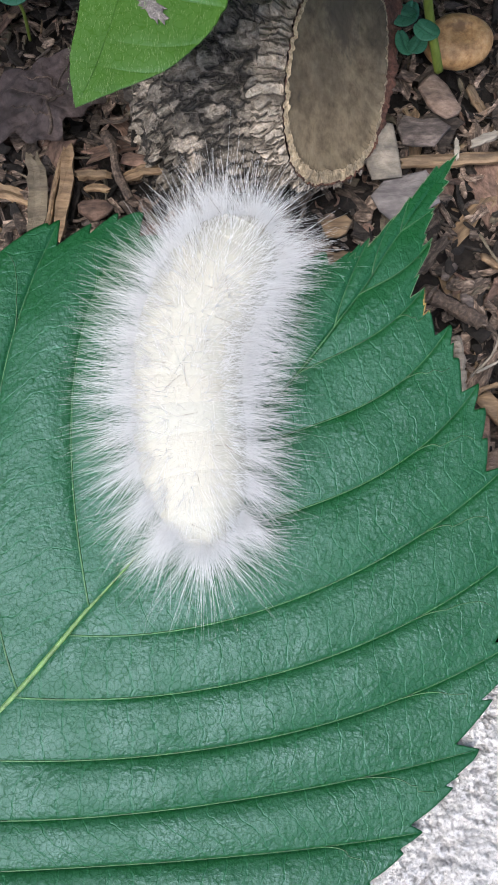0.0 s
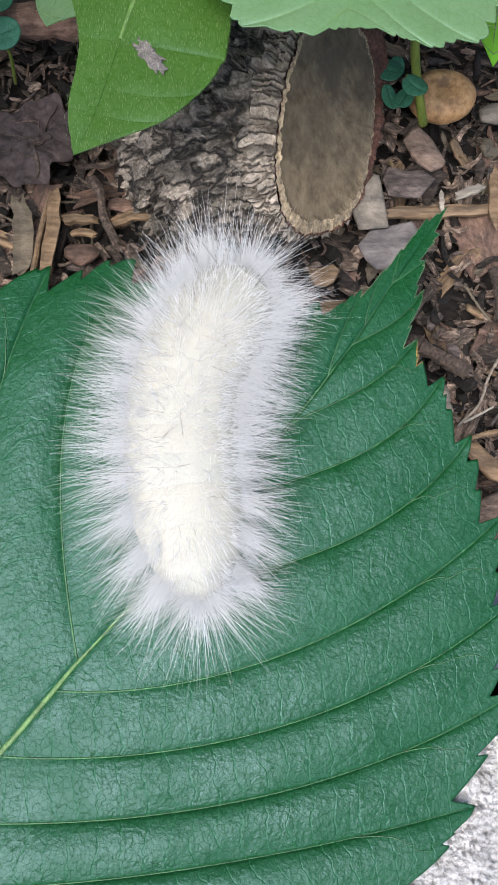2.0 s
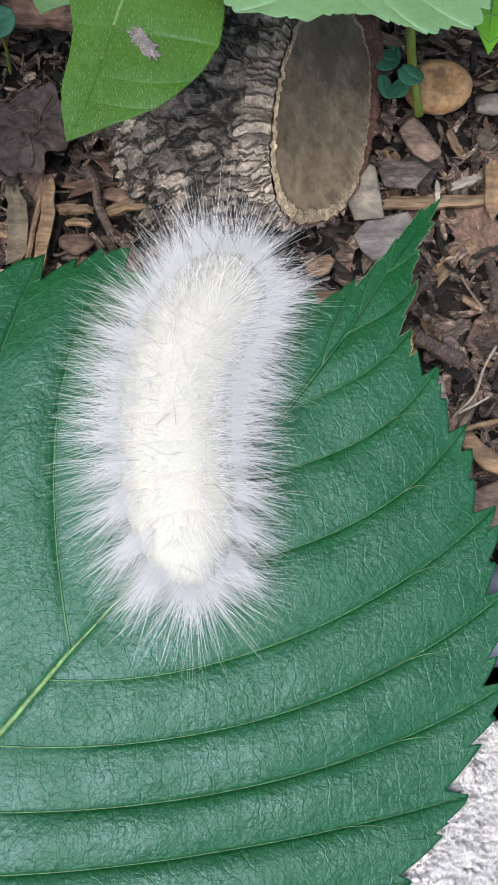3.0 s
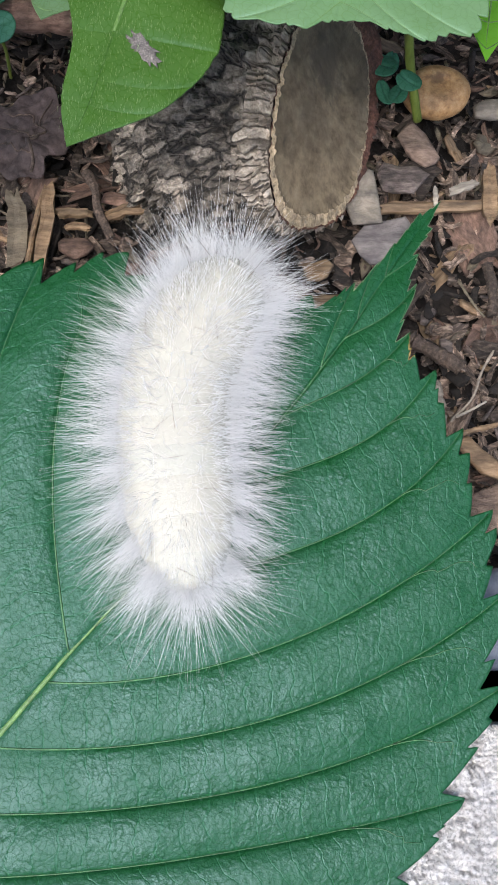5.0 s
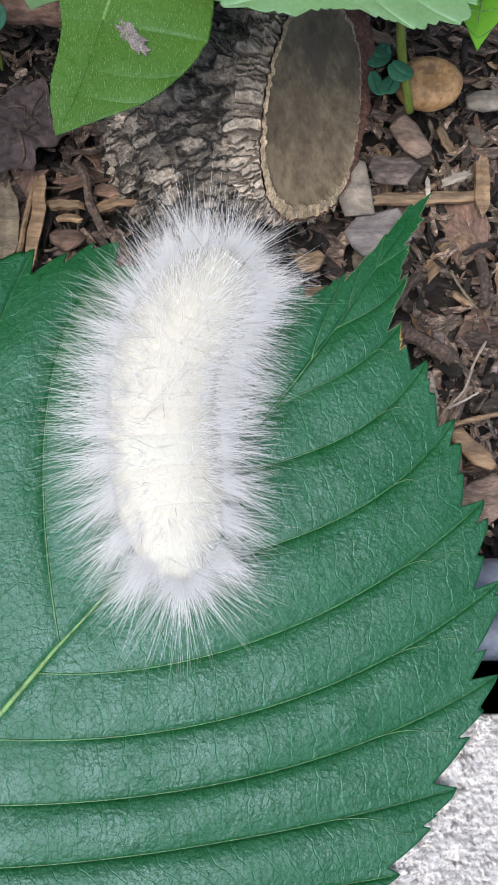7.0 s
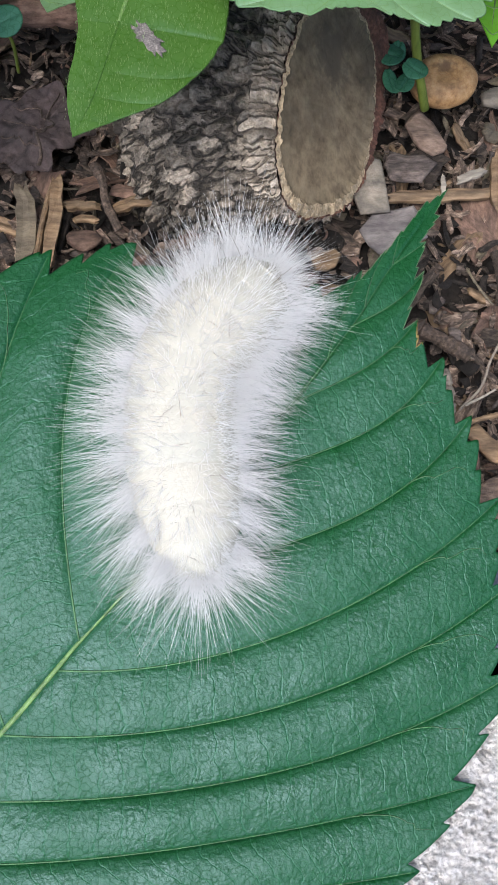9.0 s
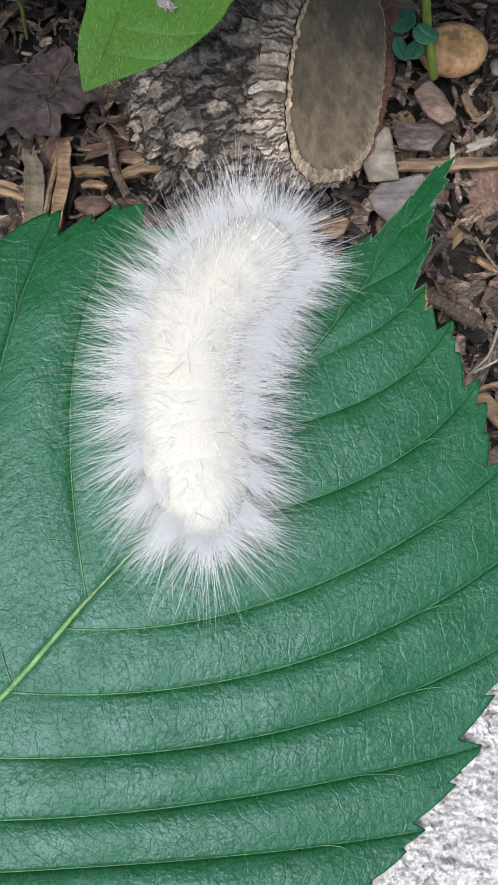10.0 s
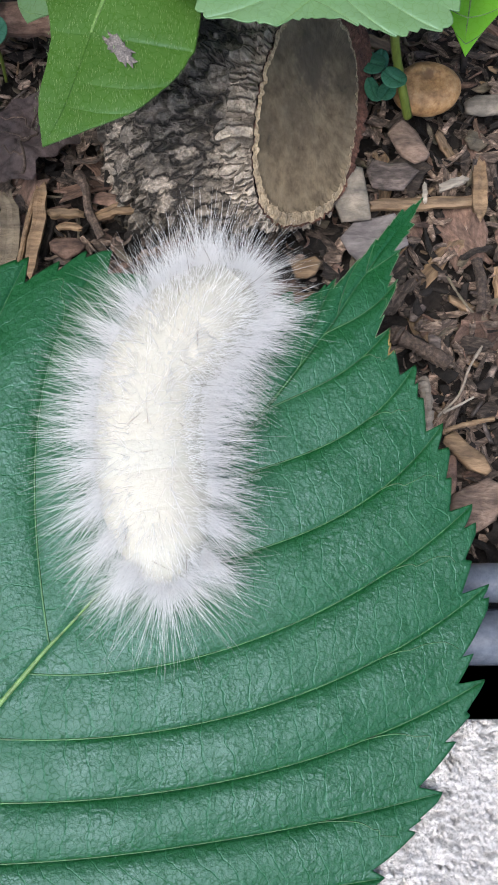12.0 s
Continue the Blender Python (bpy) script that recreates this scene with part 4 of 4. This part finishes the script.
LEFT_VEINS = [
    ((2.48, 6.41), (2.52, 6.57), (2.57, 6.75)),
    ((2.01, 5.71), (2.08, 5.97), (2.17, 6.24)),
    ((1.61, 5.09), (1.74, 5.53), (1.95, 5.94)),
    ((1.11, 4.39), (1.30, 4.96), (1.60, 5.61)),
    ((0.13, 3.19), (0.56, 4.27), (1.02, 5.40)),
    ((-1.06, 1.85), (-0.88, 3.67), (-0.17, 5.42)),
    ((-2.04, 0.85), (-2.26, 2.60), (-2.15, 4.35), (-1.41, 6.00)),
    ((-2.87, -0.20), (-3.30, 2.66), (-2.52, 5.88)),
    ((-3.60, -1.00), (-4.26, 2.65), (-3.60, 5.43)),
    ((-4.22, -1.67), (-5.16, 1.97), (-4.74, 4.64)),
    ((-4.84, -2.35), (-5.98, 0.64), (-5.96, 3.48)),
    ((-5.42, -2.99), (-6.42, -0.94), (-6.77, 1.30)),
]
leaf("elm_leaf", (0, 1.5, 1.5), RIB_LINE, LEFT_VEINS, RIGHT_VEINS, leaf_level, (ELM, RIB, VEIN), "large dark green toothed leaf with pleated veins lying over the edging", "leaf", saw=(0.30, 0.26), quilt=0.09, per=56, across=110, rib_width=0.044, vein_width=0.0135, minor=2, scorch=(4.02, 4.5), forks=True, rims=((0.2, 4.0), (0.2, 4.0)))

# shrub leaves hanging over the stump
HAIRY = leaf("shrub_leaf", (-1.3, 8.5, 3.85), [(-2.01, 6.36), (-1.79, 6.91), (-1.53, 7.90), (-1.35, 8.55), (-1.00, 9.76), (-0.60, 11.15)],
     [((-1.90, 6.62), (-2.00, 6.64), (-2.07, 6.66)), ((-1.79, 6.91), (-1.95, 6.95), (-2.10, 7.00)), ((-1.53, 7.90), (-1.80, 7.92), (-2.02, 7.98)), ((-1.35, 8.55), (-1.80, 8.75), (-2.25, 9.00)), ((-1.00, 9.76), (-1.60, 10.0), (-2.20, 10.3))],
     [((-1.90, 6.62), (-1.75, 6.55), (-1.58, 6.54)), ((-1.79, 6.91), (-1.30, 6.80), (-0.98, 6.84)), ((-1.70, 7.25), (-1.05, 7.15), (-0.57, 7.24)), ((-1.53, 7.90), (-0.90, 7.80), (-0.27, 7.74)), ((-1.35, 8.55), (-0.75, 8.60), (-0.15, 8.70)), ((-1.00, 9.76), (-0.50, 9.95), (-0.10, 10.2))],
     lambda x, y: 3.85 + 0.02 * (y - 7) - 0.06 * (x + 1.5) ** 2, (SHRUB, SHRUB_VEIN, SHRUB), "bright green hairy shrub leaf with a dry grey scar", "leaf", saw=0.05, quilt=0.03, per=40, across=50, thick=0.02, rib_width=0.045, vein_width=0.004, minor=2)
leaf("shrub_leaf", (1.5, 9.0, 4.5), [(1.05, 7.60), (1.15, 8.20), (1.25, 9.20), (1.30, 10.2), (1.30, 11.4), (1.25, 12.6)],
     [((1.08, 7.85), (0.90, 7.66), (0.70, 7.48)), ((1.15, 8.20), (0.50, 7.80), (-0.10, 7.62)), ((1.25, 9.20), (0.20, 8.50), (-0.60, 8.25)), ((1.30, 10.2), (0.10, 9.90), (-0.90, 9.60)), ((1.30, 11.4), (0.20, 11.3), (-0.60, 11.2))],
     [((1.08, 7.85), (1.40, 7.70), (1.62, 7.55)), ((1.15, 8.20), (1.70, 7.70), (2.06, 7.44)), ((1.18, 8.60), (2.00, 7.90), (2.60, 7.52)), ((1.25, 9.20), (2.30, 8.50), (3.10, 8.00)), ((1.30, 10.2), (2.50, 9.80), (3.40, 9.40)), ((1.30, 11.4), (2.30, 11.2), (3.10, 11.0))],
     lambda x, y: 4.5 + 0.03 * (y - 7.5) + 0.05 * np.sin(x * 2.0), (SHRUB_PALE, SHRUB_VEIN, SHRUB_VEIN), "pale glossy green shrub leaf with a finely toothed margin", "leaf", saw=0.36, quilt=0.035, per=60, across=60, thick=0.02, rib_width=0.03, vein_width=0.006, minor=2)


def leaf_hairs(ob, level, reach, count, seed):
    """Short white hairs lying on a shrub leaf."""
    rng = np.random.default_rng(seed)
    p = np.stack([rng.uniform(reach[0], reach[1], count), rng.uniform(reach[2], reach[3], count)], -1)
    blade = ob.children[0]
    pts = np.zeros(len(blade.data.vertices) * 3)
    blade.data.vertices.foreach_get("co", pts)
    pts = pts.reshape(-1, 3)[:, :2] / U + base_of(ob)[:2]
    keep = np.array([np.min((pts[::7, 0] - q[0]) ** 2 + (pts[::7, 1] - q[1]) ** 2) < 0.0016 for q in p])
    p = p[keep]
    base = np.concatenate([p, (level(p[:, 0], p[:, 1]) + 0.03)[:, None]], 1)
    way = np.stack([0.02 + 0.14 * rng.normal(size=len(p)), -1 + 0.1 * rng.normal(size=len(p)), np.full(len(p), 0.06)], -1)
    v, f = hairs(base, way, rng.uniform(0.025, 0.07, len(p)), np.full(len(p), 0.0019), 0.05, rng, 2)
    part("leaf_hairs", v, f, LEAF_HAIR, ob, "short white hairs on the leaf")


leaf_hairs(HAIRY, lambda x, y: 3.85 + 0.02 * (y - 7) - 0.06 * (x + 1.5) ** 2, (-2.2, -0.1, 6.4, 9.5), 3000, 21)
rg = np.random.default_rng(33)
scar, scar_faces = chip_shape(0.48, 0.22, 0.008, rg, 0.38, 44, 0.0)
part("dry_scar", turned(scar, 0, 0, -48, (-1.16, 7.66, 3.885)), scar_faces, SCAR, HAIRY, "dry grey scar")

CATERPILLAR, RINGS = caterpillar()

# pieces of the mulch that stand out
chip("wood_chip", (2.06, 8.00, 0.22), (1.0, 0.62, 0.07), 98, CHIP_GREY, "flat pale grey chip of weathered wood by the stump", 1, 0.1, 8, 0.02, (4, -6))
chip("wood_chip", (2.42, 7.30, 0.08), (1.0, 0.72, 0.06), 20, PALE_FLAKE, "mauve grey flake of bark lying on mulch", 2, 0.15)
chip("wood_splinter", (3.25, 7.90, 0.10), (1.75, 0.17, 0.12), 3, CHIP_TAN, "straight tan wood splinter lying on mulch", 3, 0.06, 10, 0.0)
chip("wood_splinter", (4.16, 8.15, 0.16), (1.1, 0.22, 0.12), 86, CHIP_TAN, "straight tan wood splinter lying on mulch", 31, 0.1, 10, 0.0)
chip("wood_splinter", (3.74, 8.24, 0.18), (0.56, 0.14, 0.06), 24, CHIP_PALE, "short bleached splinter lying on mulch", 5, 0.3, 8)
chip("wood_splinter", (3.27, 8.02, 0.22), (0.40, 0.08, 0.05), 88, CHIP_PALE, "short bleached splinter lying on mulch", 6, 0.15, 8)
chip("bark_chip", (3.04, 8.98, 0.12), (0.85, 0.46, 0.12), 118, PINK, "pinkish brown chip of bark beside a tan cap", 7, 0.2, 9, 0.1, (8, 4), "bark chip")
chip("bark_chip", (2.75, 8.38, 0.10), (0.80, 0.55, 0.10), 170, FLAKE, "dark mauve flake of bark on mulch", 8, 0.25, 9, 0.1, (-6, 8), "bark chip")
chip("bark_chip", (4.40, 9.75, 0.15), (0.7, 0.42, 0.16), 10, CHIP_GREY, "blunt grey chip of wood on mulch", 9, 0.2, 9, 0.0, (0, 6), "bark chip")
twig("twig", [(2.62, 5.70, 0.08), (3.05, 5.42, 0.14), (3.52, 5.14, 0.12)], 0.125, TWIG, "thick short brown twig with a broken end", 4, 12)
twig("twig", [(3.14, 4.95, -0.05), (3.17, 4.45, 0.02), (3.15, 3.95, 0.0)], 0.10, CHIP_GREY, "upright grey stick among mulch", 41, 9)
twig("twig", [(4.07, 6.95, 0.05), (4.10, 6.50, 0.12), (4.08, 6.05, 0.05)], 0.085, TWIG, "grey brown stick lying on mulch", 42, 9)
twig("twig", [(3.58, 6.62, 0.10), (3.66, 6.35, 0.2), (3.82, 6.12, 0.16), (3.95, 6.02, 0.08)], 0.022, CHIP_BEIGE, "pale curled strip of bark on mulch", 43, 7)
twig("twig", [(3.35, 4.05, 0.12), (3.65, 4.15, 0.16), (4.15, 4.28, 0.1)], 0.04, CHIP_TAN, "thin tan twig lying on mulch", 44, 7)
twig("rootlet", [(3.30, 4.30, 0.10), (3.62, 4.62, 0.2), (3.80, 5.05, 0.2), (4.05, 5.45, 0.1)], 0.022, CHIP_GREY, "thin pale rootlet among mulch", 45, 6)
twig("rootlet", [(3.38, 4.35, 0.16), (3.6, 4.45, 0.2), (3.85, 4.60, 0.15)], 0.02, CHIP_PALE, "thin pale rootlet among mulch", 46, 6)
chip("wood_chip", (3.72, 3.72, 0.05), (0.75, 0.32, 0.12), 140, CHIP_TAN, "tan brown chip of wood beside the edging", 10, 0.2, 9, 0.1, (10, -8))
chip("bark_chip", (3.80, 2.95, 0.05), (1.0, 0.62, 0.14), 35, PINK, "mauve brown flake of bark beside the edging", 11, 0.25, 9, 0.15, (-8, 12), "bark chip")
chip("bark_chip", (3.35, 3.35, 0.0), (0.7, 0.42, 0.14), 80, CHIP_RED, "reddish brown chip of bark beside the edging", 12, 0.25, 9, 0.1, (5, 12), "bark chip")
chip("wood_chip", (1.33, 6.70, 0.15), (0.48, 0.30, 0.12), 10, CHIP_TAN, "small tan chip of wood under the stump", 13, 0.2, 8)
chip("wood_splinter", (-2.86, 7.28, 0.20), (1.75, 0.20, 0.12), 88, CHIP_TAN, "orange brown splinter of wood lying on mulch", 14, 0.1, 10, 0.0, (0, 4))
chip("wood_splinter", (-3.06, 7.20, 0.16), (1.75, 0.09, 0.10), 83, CHIP_TAN, "orange brown splinter of wood lying on mulch", 15, 0.1, 10, 0.0)
chip("wood_chip", (-3.32, 7.38, 0.10), (1.3, 0.30, 0.10), 96, CHIP_BEIGE, "beige flat stick of wood lying on mulch", 16, 0.18, 9, 0.0)
chip("wood_splinter", (-2.46, 7.62, 0.14), (0.58, 0.15, 0.08), 2, CHIP_TAN, "short yellowish splinter of wood on mulch", 17, 0.12, 9, 0.0)
chip("wood_splinter", (-2.40, 7.44, 0.08), (0.42, 0.12, 0.08), -2, CHIP_TAN, "short yellowish splinter of wood on mulch", 18, 0.12, 9, 0.0)
chip("wood_splinter", (-1.66, 7.66, 0.20), (0.85, 0.18, 0.10), 16, CHIP_TAN, "orange splinter of wood by the stump", 19, 0.15, 9, 0.0, (0, -6))
chip("bark_chip", (-1.80, 7.92, 0.08), (0.55, 0.22, 0.08), -12, CHIP_RED, "small rusty red chip of bark by the stump", 20, 0.2, 9, 0.0, (0, 0), "bark chip")
chip("bark_chip", (-2.42, 7.05, 0.10), (0.52, 0.36, 0.14), 160, CHIP_RED, "reddish brown chip of bark on mulch", 21, 0.2, 9, 0.0, (12, 5), "bark chip")
twig("rootlet", [(-2.28, 8.35, 0.12), (-2.12, 7.95, 0.3), (-2.06, 7.60, 0.28), (-1.86, 7.20, 0.15)], 0.075, TWIG, "dark crooked root lying over mulch", 47, 8)
twig("twig", [(-5.6, 10.75, 0.55), (-3.8, 10.90, 0.60), (-2.6, 10.85, 0.55), (-1.4, 10.7, 0.35)], 0.24, CHIP_RED, "thick brown stick behind the shrub leaf", 48, 12)


def acorn_cap():
    """A tan rounded cap with a dimple, like a small dry toadstool."""
    at = (3.36, 9.92, 0.05)
    a, b = 26, 48
    r = np.linspace(0.0, 1.0, a)
    th = np.linspace(0, 2 * np.pi, b, endpoint=False)
    ang = r * np.pi * 0.98
    rad = np.sin(ang) ** 0.75 * (ang < np.pi / 2) + np.sin(ang) ** 0.9 * (ang >= np.pi / 2)
    h = 0.30 * np.cos(ang)
    v = np.stack([0.585 * rad[:, None] * np.cos(th), 0.45 * rad[:, None] * np.sin(th), h[:, None] + 0 * th[None]], -1)
    v = v * (1 + 0.05 * wave3(v, 2.2, 5))[..., None]
    v[..., 2] -= 0.10 * np.exp(-(((v[..., 0] - 0.02) / 0.26) ** 2 + ((v[..., 1] - 0.10) / 0.16) ** 2)) * (v[..., 2] > 0)
    v = turned(v.reshape(-1, 3), 14, 4, 8, (at[0], at[1], at[2] + 0.22))
    f = [tuple(q) for q in grid_faces(a, b, True)]
    return lone("toadstool_cap", v, f, NUT, at, "tan rounded toadstool cap with a brown dimple", "toadstool")


acorn_cap()


def clover(at, leaflets, label):
    """A small clover: a thin stalk and rounded leaflets, slightly cupped."""
    ob = thing("clover_sprig", at, label, "clover")
    part("stalk", *tube(spline([(at[0], at[1], at[2]), (at[0] + 0.05, at[1], 0.35), (at[0] + 0.02, at[1] - 0.02, 0.72)], np.linspace(0, 2, 12)), np.full(12, 0.03), 7), STEM, ob)
    for x, y, z, rx, ry, turn, tilt in leaflets:
        a, b = 10, 28
        r = np.linspace(0.02, 1, a)
        th = np.linspace(0, 2 * np.pi, b, endpoint=False)
        notch = 1 - 0.10 * np.exp(-((th - np.pi) / 0.3) ** 2)
        v = np.stack([rx * r[:, None] * np.cos(th) * notch, ry * r[:, None] * np.sin(th), 0.10 * rx * r[:, None] ** 2 * np.cos(2 * th) - 0.03 * np.exp(-(r[:, None] * np.sin(th) / 0.1) ** 2)], -1).reshape(-1, 3)
        low = v - [0, 0, 0.015]
        n = a * b
        f = np.concatenate([grid_faces(a, b, True), grid_faces(a, b, True, n)[:, ::-1]])
        rim = [((a - 1) * b + i, (a - 1) * b + (i + 1) % b, n + (a - 1) * b + (i + 1) % b, n + (a - 1) * b + i) for i in range(b)]
        cap = [tuple(range(b))[::-1], tuple(range(n, n + b))]
        uv = np.zeros((2 * n, 2)) + 0.4
        part("leaflet", turned(np.concatenate([v, low]), tilt, 0, turn, (x, y, z)), [tuple(q) for q in f] + rim[::-1] + cap, CLOVER, ob, uv=uv)
    return ob


clover((2.70, 10.0, -0.3), [(2.42, 10.10, 0.72, 0.25, 0.24, 160, 10), (2.57, 9.05, 1.70, 0.20, 0.19, -40, -6), (2.42, 9.55, 0.74, 0.24, 0.13, 105, 8), (2.62, 9.52, 0.76, 0.20, 0.15, 60, -10), (2.58, 10.22, 0.62, 0.2, 0.14, 75, 12)], "small blue-green clover sprig beside the stump")
clover((-3.7, 10.4, -0.3), [(-3.62, 10.18, 1.2, 0.30, 0.28, 30, 5), (-4.1, 10.5, 1.1, 0.3, 0.28, 150, 5), (-3.75, 10.85, 1.15, 0.3, 0.26, 80, -8)], "small green clover sprig behind the dead leaf")

# yellow-green stem of the shrub
shrub = thing("young_shrub", (3.06, 9.35, 0.35), "smooth yellow-green young shrub stem rising from mulch", "stem")
part("stem", *tube(spline([(3.06, 9.45, 0.2), (2.86, 9.62, 0.8), (2.68, 9.70, 1.4), (2.50, 9.85, 2.2), (2.30, 10.3, 3.2), (1.9, 11.2, 4.0)], np.linspace(0, 5, 30)), np.linspace(0.075, 0.065, 30), 12), STEM, shrub)


def dead_leaf():
    at = (-3.2, 8.8, 0.2)
    a, b = 50, 60
    x, y = np.meshgrid(np.linspace(-1, 1, a), np.linspace(-1, 1, b), indexing="ij")
    edge = 1 + 0.12 * np.sin(5 * np.arctan2(y, x) + 1) + 0.07 * np.sin(11 * np.arctan2(y, x))
    k = np.maximum(np.abs(x), np.abs(y)) / (np.hypot(x, y) + 1e-6) * edge
    v = np.stack([at[0] + 0.85 * x * k - 0.1 + 0.15 * y, at[1] + 0.78 * y * k, np.zeros_like(x)], -1)
    v[..., 2] = 0.42 + 0.16 * x + 0.14 * wave3(v, 1.5, 4) - 0.2 * np.abs(x * k) ** 3 + 0.05 * wave3(v, 6.0, 6) - 0.07 * np.exp(-((x - 0.45 * y - 0.25) / 0.06) ** 2)
    top = v.reshape(-1, 3)
    low = top - [0, 0, 0.03]
    n = a * b
    f = np.concatenate([grid_faces(a, b)[:, ::-1], grid_faces(a, b, start=n)])
    ob = thing("dead_leaf", at, "curled mauve-brown dead leaf lying on mulch", "leaf")
    part("blade", np.concatenate([top, low]), f, DEAD, ob)
    rib = v[34, 4:56] + [0, 0, 0.012]
    part("midrib", *tube(rib, np.linspace(0.03, 0.012, len(rib)), 7), TWIG, ob, "dark brown midrib")
    for i in (14, 26, 38):
        side = np.stack([v[34 - k, min(i + k // 2, 59)] for k in range(0, 26)]) + [0, 0, 0.008]
        part("side_vein", *tube(side, np.linspace(0.016, 0.007, len(side)), 6), TWIG, ob)
    return ob


dead_leaf()

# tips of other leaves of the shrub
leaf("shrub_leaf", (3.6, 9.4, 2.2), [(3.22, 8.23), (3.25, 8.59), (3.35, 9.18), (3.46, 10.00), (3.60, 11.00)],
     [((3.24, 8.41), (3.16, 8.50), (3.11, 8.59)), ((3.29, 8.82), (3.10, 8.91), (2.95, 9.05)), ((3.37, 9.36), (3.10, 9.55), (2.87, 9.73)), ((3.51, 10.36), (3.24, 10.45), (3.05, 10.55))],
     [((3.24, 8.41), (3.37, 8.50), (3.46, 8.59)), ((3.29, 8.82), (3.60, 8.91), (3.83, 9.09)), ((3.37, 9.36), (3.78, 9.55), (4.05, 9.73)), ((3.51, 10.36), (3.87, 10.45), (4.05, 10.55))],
     lambda x, y: 3.2 + 0.03 * (y - 9), (SHRUB_LIT, SHRUB_VEIN, SHRUB_VEIN), "pointed shrub leaf in bright lit green above the mulch", "leaf", saw=0.06, quilt=0.03, per=20, across=30, thick=0.02, rib_width=0.03, vein_width=0.010, minor=2)
leaf("shrub_leaf", (-2.7, 10.0, 2.4), [(-2.70, 9.30), (-2.62, 9.6), (-2.5, 10.1), (-2.3, 10.8), (-2.1, 11.6)],
     [((-2.66, 9.45), (-2.76, 9.5), (-2.84, 9.56)), ((-2.57, 9.8), (-2.75, 9.9), (-2.9, 10.0)), ((-2.4, 10.4), (-2.65, 10.5), (-2.85, 10.6)), ((-2.2, 11.2), (-2.4, 11.3), (-2.5, 11.4))],
     [((-2.66, 9.45), (-2.55, 9.44), (-2.46, 9.42)), ((-2.57, 9.8), (-2.3, 9.7), (-2.05, 9.65)), ((-2.4, 10.4), (-2.1, 10.4), (-1.8, 10.4)), ((-2.2, 11.2), (-2.0, 11.2), (-1.8, 11.2))],
     lambda x, y: 2.4 + 0.03 * (y - 9), (SHRUB_PALE, SHRUB_VEIN, SHRUB_VEIN), "pale green shrub leaf tip in shade", "leaf", saw=0.06, quilt=0.03, per=20, across=30, thick=0.02, rib_width=0.03, vein_width=0.010, minor=2)

# the rest of the shrub, unseen: added over and behind the stump to block light
def foliage(count=1500):
    """The shrub's crown, out of view and added to darken reflections: cupped pointed leaves on all sides of a few
    leaning branches.
    """
    rng = np.random.default_rng(77)
    t = np.linspace(0, 1, 9)
    w = np.array([-1, -0.5, 0, 0.5, 1])
    half = np.sin(np.pi * t ** 0.8) * (1 - 0.25 * t)
    shape = np.stack([w[None] * half[:, None] * 1.5, t[:, None] * 5.6 + 0 * w[None], 0.35 * np.abs(w[None]) * half[:, None] - 1.2 * t[:, None] ** 2], -1).reshape(-1, 3)
    quads = grid_faces(9, 5)
    vs, fs = [], []
    for k in range(count):
        x, y, z = rng.uniform(-34, 34), 17 + 26 * rng.uniform() ** 0.8, 3 + 40 * rng.uniform()
        if y < 18 + 0.1 * z + 0.06 * abs(x) or (y - 30) ** 2 / 400 + (z - 16) ** 2 / 800 > 1:
            continue
        vs.append(turned(shape * rng.uniform(0.8, 1.4), rng.uniform(-60, 20), rng.uniform(-35, 35), rng.uniform(90, 270), (x, y, z)))
        fs.append(quads + 45 * (len(vs) - 1))
    v, f = np.concatenate(vs), np.concatenate(fs)
    low = v - [0, 0, 0.03]
    return tagged(new("shrub_foliage", mesh_of("shrub_foliage", np.concatenate([v, low]), np.concatenate([f, f[:, ::-1] + len(v)]), SHRUB)), "unseen green shrub foliage added behind the stump to darken reflections", "foliage", kind="stuff")


foliage()
# unseen leaf copies, added high on the left to shade the mulch there
for x, y, z, turn in ((-5.6, 8.6, 6.2, 40), (-6.4, 11.0, 7.0, 100), (-7.5, 7.0, 7.4, 300)):
    copy_thing(HAIRY, pose(x * U, y * U, z * U, 8, -10, turn) @ Matrix.Diagonal((1.3, 1.3, 1.3, 1)))

mulch(BED)
motions()
